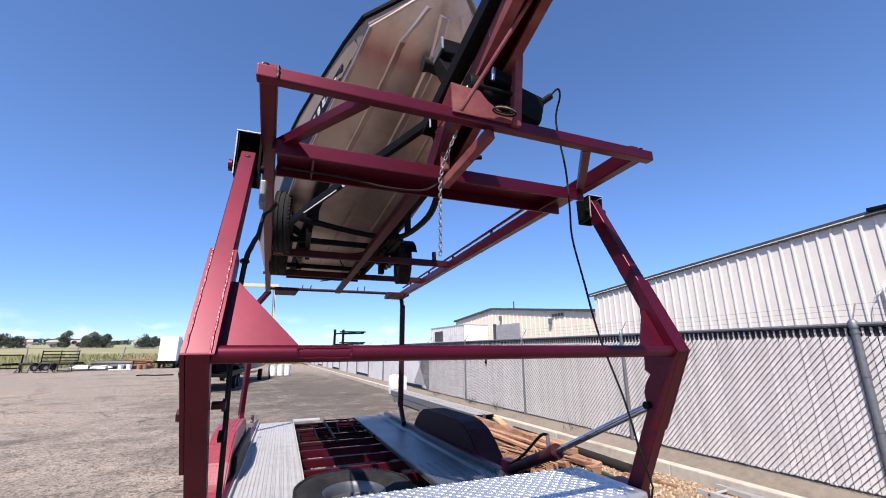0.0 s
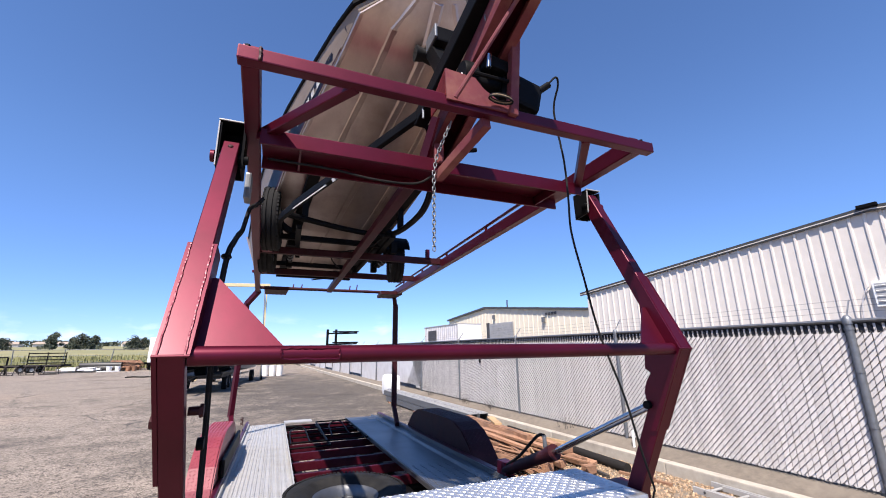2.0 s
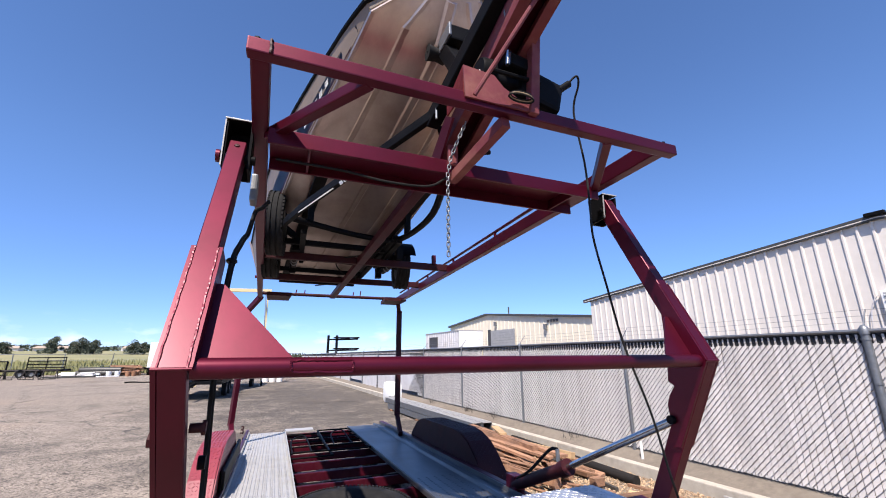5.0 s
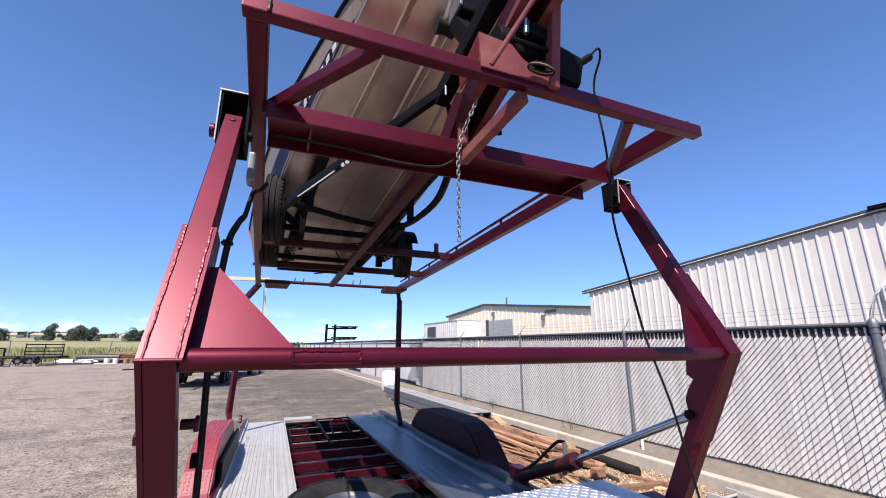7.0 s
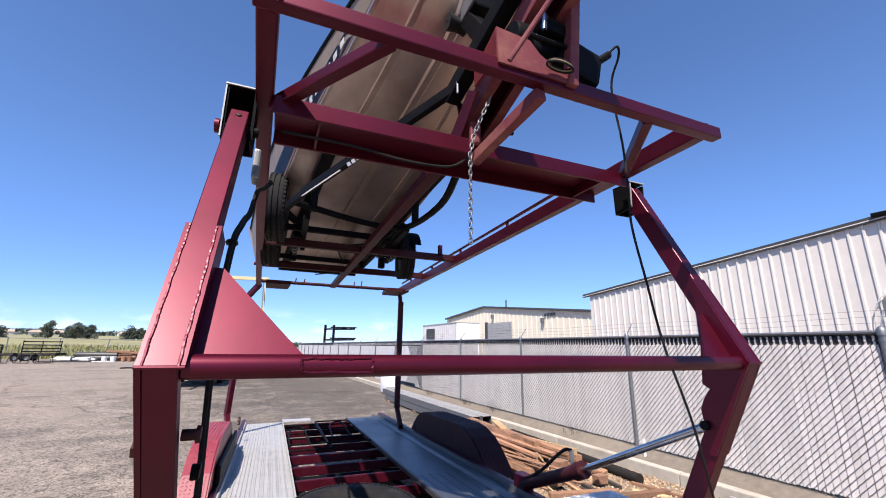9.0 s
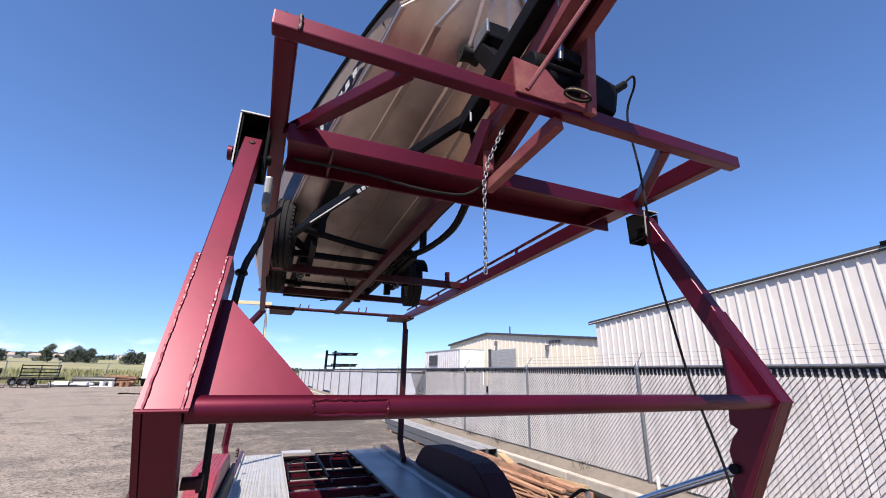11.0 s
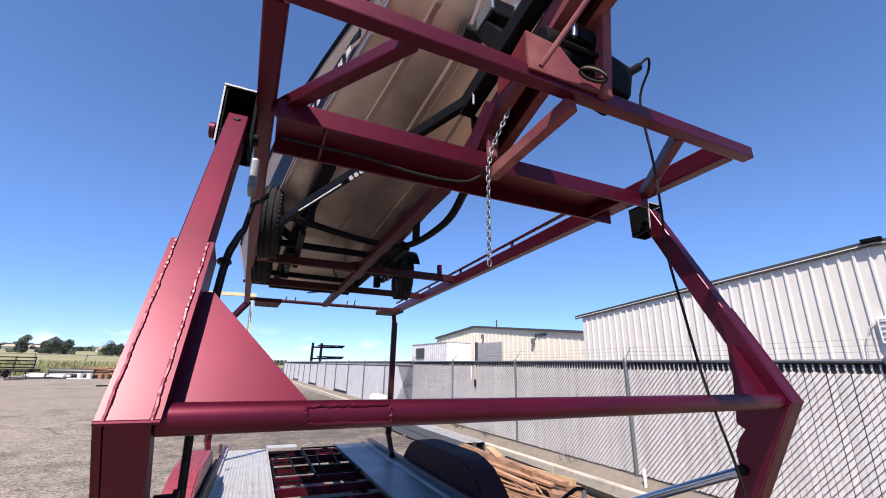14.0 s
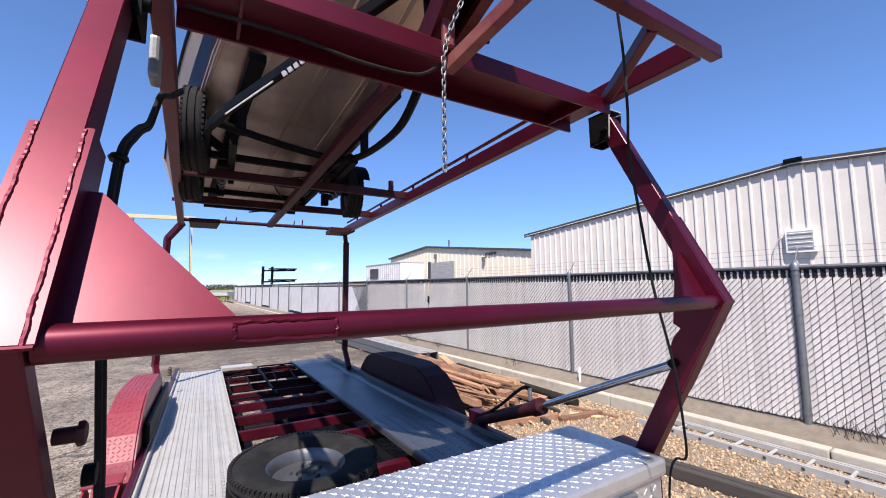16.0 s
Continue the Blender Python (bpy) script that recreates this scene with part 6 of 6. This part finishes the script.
part("frame_arm", tube(curve_through([(-0.08, 0.55, 2.96), (0.06, 0.8, 2.92), (0.16, 1.2, 2.86), (0.2, 1.5, 2.83), (0.2, 1.9, 2.84), (0.16, 2.2, 2.86), (0.06, 2.34, 2.88), (-0.3, 2.25, 2.88), (-0.82, 2.0, 2.88)], 5), 0.026, 10), BLACK, bt, "black curved frame tube", smooth=40)
part("frame_rail", tube([(0.14, 2.25, 2.88), (0.1, 4.2, 2.84)], 0.033, 10), BLACK, bt, smooth=40)
# plain pale bars stand for the maker's lettering
for k in range(8):
    t = 0.38 + k * 0.032
    p = Vector((-0.13, 0.45, 3.0)).lerp(Vector((-0.74, 1.8, 2.88)), t)
    q = Vector((-0.13, 0.45, 3.0)).lerp(Vector((-0.74, 1.8, 2.88)), t + 0.02)
    off = Vector((-0.004, -0.014, -0.03))
    part("letter_bar", beam(p + off, q + off, 0.01, 0.022, 0.001, (0.3, 0.5, -1)), WHITE, left_arm, "plain pale lettering bar")
part("pale_line", tube([Vector((-0.13, 0.45, 3.0)).lerp(Vector((-0.74, 1.8, 2.88)), t) + Vector((-0.004, -0.014, -0.03)) for t in (0.68, 0.85, 1.0)], 0.005, 6), WHITE, left_arm, "pale edge line")
part("axle", tube([(-0.93, 3.15, 2.87), (0.48, 3.25, 2.85)], 0.03, 10), BLACK, bt, smooth=40)
for u, v, w, r in ((-0.9, 2.45, 2.97, 0.29), (-0.94, 3.15, 2.87, 0.25), (0.47, 3.25, 2.85, 0.25)):
    wheel_on(bt, pose(u, v, w, 0, 90, -5), r, 0.14, r * 0.55)
part("spare_bracket", beam((-0.88, 2.45, 2.97), (-0.74, 2.5, 2.88), 0.05, 0.05), BLACK, bt)
pts = [(0.47, 3.25 + 0.29 * math.cos(a), 2.85 + 0.29 * math.sin(a)) for a in (radians(20 + 13 * j) for j in range(12))]
fm = nb()
r0 = [fm.verts.new((x - 0.1, y, z)) for x, y, z in pts]
r1 = [fm.verts.new((x + 0.1, y, z)) for x, y, z in pts]
for i in range(len(pts) - 1):
    fm.faces.new((r0[i], r0[i + 1], r1[i + 1], r1[i]))
bmesh.ops.solidify(fm, geom=list(fm.faces), thickness=0.008)
part("mudguard", fm, BLACK, bt, "black mudguard", smooth=40)
for u in (-0.68, 0.16):
    part("leaf_spring", beam((u, 2.2, 2.84), (u + 0.02, 3.1, 2.84), 0.05, 0.04), BLACK, bt)
    part("bunk", beam((u + 0.08, 1.6, 3.14), (u - 0.1, 4.2, 2.92), 0.09, 0.05), BLACK, bt, "carpeted hull bunk")
    for vv in (2.1, 3.4):
        part("bunk_bracket", beam((u + 0.04, vv, 2.86), (u + 0.04, vv, bw(vv) - 0.04), 0.05, 0.05, 0.004, (0, 1, 0)), BLACK, bt)
for vv in (3.1, 4.1):
    part("cross_tube", tube([(-0.88, vv, 2.85), (0.12, vv, 2.85)], 0.028, 10), BLACK, bt, smooth=40)
for u in (-0.72, 0.3):
    for s in range(4):
        part("spring_leaf", beam((u, 2.75 + 0.05 * s, 2.865 - 0.014 * s), (u + 0.01, 3.65 - 0.05 * s, 2.865 - 0.014 * s), 0.045, 0.011, 0.002), BLACK, bt)
    for vv in (2.72, 3.68):
        part("spring_hanger", box(u - 0.035, u + 0.035, vv - 0.04, vv + 0.04, 2.8, 2.93, 0.006), BLACK, bt)
    for vv in (3.14, 3.26):
        part("u_bolt", add_tube(nb(), [(u + 0.035 * math.cos(a), vv, 2.84 + 0.05 * math.sin(a)) for a in (2 * math.pi * q / 14 for q in range(14))], 0.006, 6, closed=True), GALV, bt)
for vv, wv in ((2.6, 0.05), (3.75, 0.05), (4.45, 0.06)):
    part("cross_angle", beam((-0.86, vv, 2.86), (0.13, vv + 0.03, 2.86), wv, 0.05), BLACK, bt)
part("wiring_loom", tube(curve_through([(0.1, 2.3, 2.86), (0.0, 2.6, 2.81), (-0.3, 2.9, 2.8), (-0.2, 3.4, 2.79), (0.05, 3.9, 2.8), (-0.4, 4.4, 2.8)]), 0.008, 6), RUBBER, bt, "loose black wiring", smooth=40)
part("step_plate", box(0.16, 0.34, 2.9, 3.1, 2.9, 2.93, 0.004), BLACK, bt)
part("winch_post", beam((-0.11, 0.22, 3.06), (-0.1, 0.42, 3.36), 0.065, 0.08, 0.006, (0, 1, 0)), BLACK, bt, "black bow winch post")
hw_ = part("hand_winch", box(-0.13, -0.01, 0.3, 0.42, 3.33, 3.42, 0.01), BLACK, bt, "hand winch with a bright frame")
part("winch_frame", box(-0.14, -0.125, 0.29, 0.43, 3.34, 3.42, 0.004), GALV, hw_)
part("winch_frame", box(-0.015, 0.0, 0.29, 0.43, 3.34, 3.42, 0.004), GALV, hw_)
part("crank", tube([(0.0, 0.34, 3.43), (0.04, 0.3, 3.46)], 0.008, 8), CHROME, hw_, smooth=40)
part("bow_roller", add_lathe(nb(), [(0.008, -0.05), (0.045, -0.05), (0.035, 0), (0.045, 0.05), (0.008, 0.05)], 18, pose(-0.13, 0.5, 3.39, 0, 90)), RUBBER, bt, "black rubber bow roller", smooth=40)
part("side_marker", box(-0.06, -0.045, 0.12, 0.2, 3.05, 3.09, 0.004), AMBER, bt, "amber side marker lamp")
part("safety_hook", add_tube(nb(), [(-0.05 + 0.02 * math.cos(a), -0.11, 3.1 + 0.028 * math.sin(a)) for a in (2 * math.pi * q / 14 for q in range(14))], 0.005, 6, closed=True), GALV, bt)
part("tie_bolt", tube([(-0.16, 0.43, 2.93), (-0.16, 0.43, 2.99)], 0.006, 8), GALV, bt, smooth=40)
part("light_box", box(-0.99, -0.96, 0.76, 0.85, 2.5, 2.64, 0.01), GALV, bt, "grey junction box hanging at the deck rail")

# ---- tool box and spare wheel ----
tbx = thing("tool_box", "bright tread-plate aluminium tool box on the trailer front", "toolbox", "", ML)
BT = 1.055
part("body", box(-0.5, 0.955, 0.39, 0.89, 0.55, BT - 0.07, 0.006), ALU, tbx, "tread-plate box body")
lid = part("lid", box(-0.525, 0.975, 0.37, 0.91, BT - 0.075, BT, 0.018), ALU, tbx, "tread-plate lid with folded edges")
tp = nb()
add_treads(tp, Matrix.Translation((-0.51, 0.382, BT)), 44, 16, 0.0328, 0.0328, 0.034, 0.0115, 0.0027)
part("tread_pattern", tp, ALU, lid, "raised tread-plate pattern", kind="stuff")
tp = nb()
add_treads(tp, Matrix.Translation((-0.49, 0.39, 0.56)) @ Matrix.Rotation(radians(90), 4, "X"), 43, 12, 0.0328, 0.0328, 0.034, 0.0115, 0.0027)
add_treads(tp, Matrix.Translation((0.955, 0.4, 0.56)) @ Matrix.Rotation(radians(90), 4, "Z") @ Matrix.Rotation(radians(90), 4, "X"), 14, 12, 0.0328, 0.0328, 0.034, 0.0115, 0.0027)
part("tread_pattern", tp, ALU, tbx, "raised tread-plate pattern", kind="stuff")
lt = part("latch", box(0.66, 0.76, 0.37, 0.39, 0.86, 0.96, 0.006), GALV, tbx, "paddle latch")
part("latch_paddle", box(0.69, 0.73, 0.36, 0.37, 0.88, 0.94, 0.004), BLACK, lt)

sp = thing("spare_wheel", "black spare wheel lying flat behind the tool box", "wheel", "", ML @ pose(-0.26, 1.8, 0.75, 3, 0, 20))
part("tyre", tyre_mesh(0.41, 0.23, 0.22, 44, 4), RUBBER, sp, "worn black tyre", smooth=40)
part("rim", rim_mesh(0.22, 0.21), ALU_SMOOTH, sp, "grey steel rim", smooth=40)
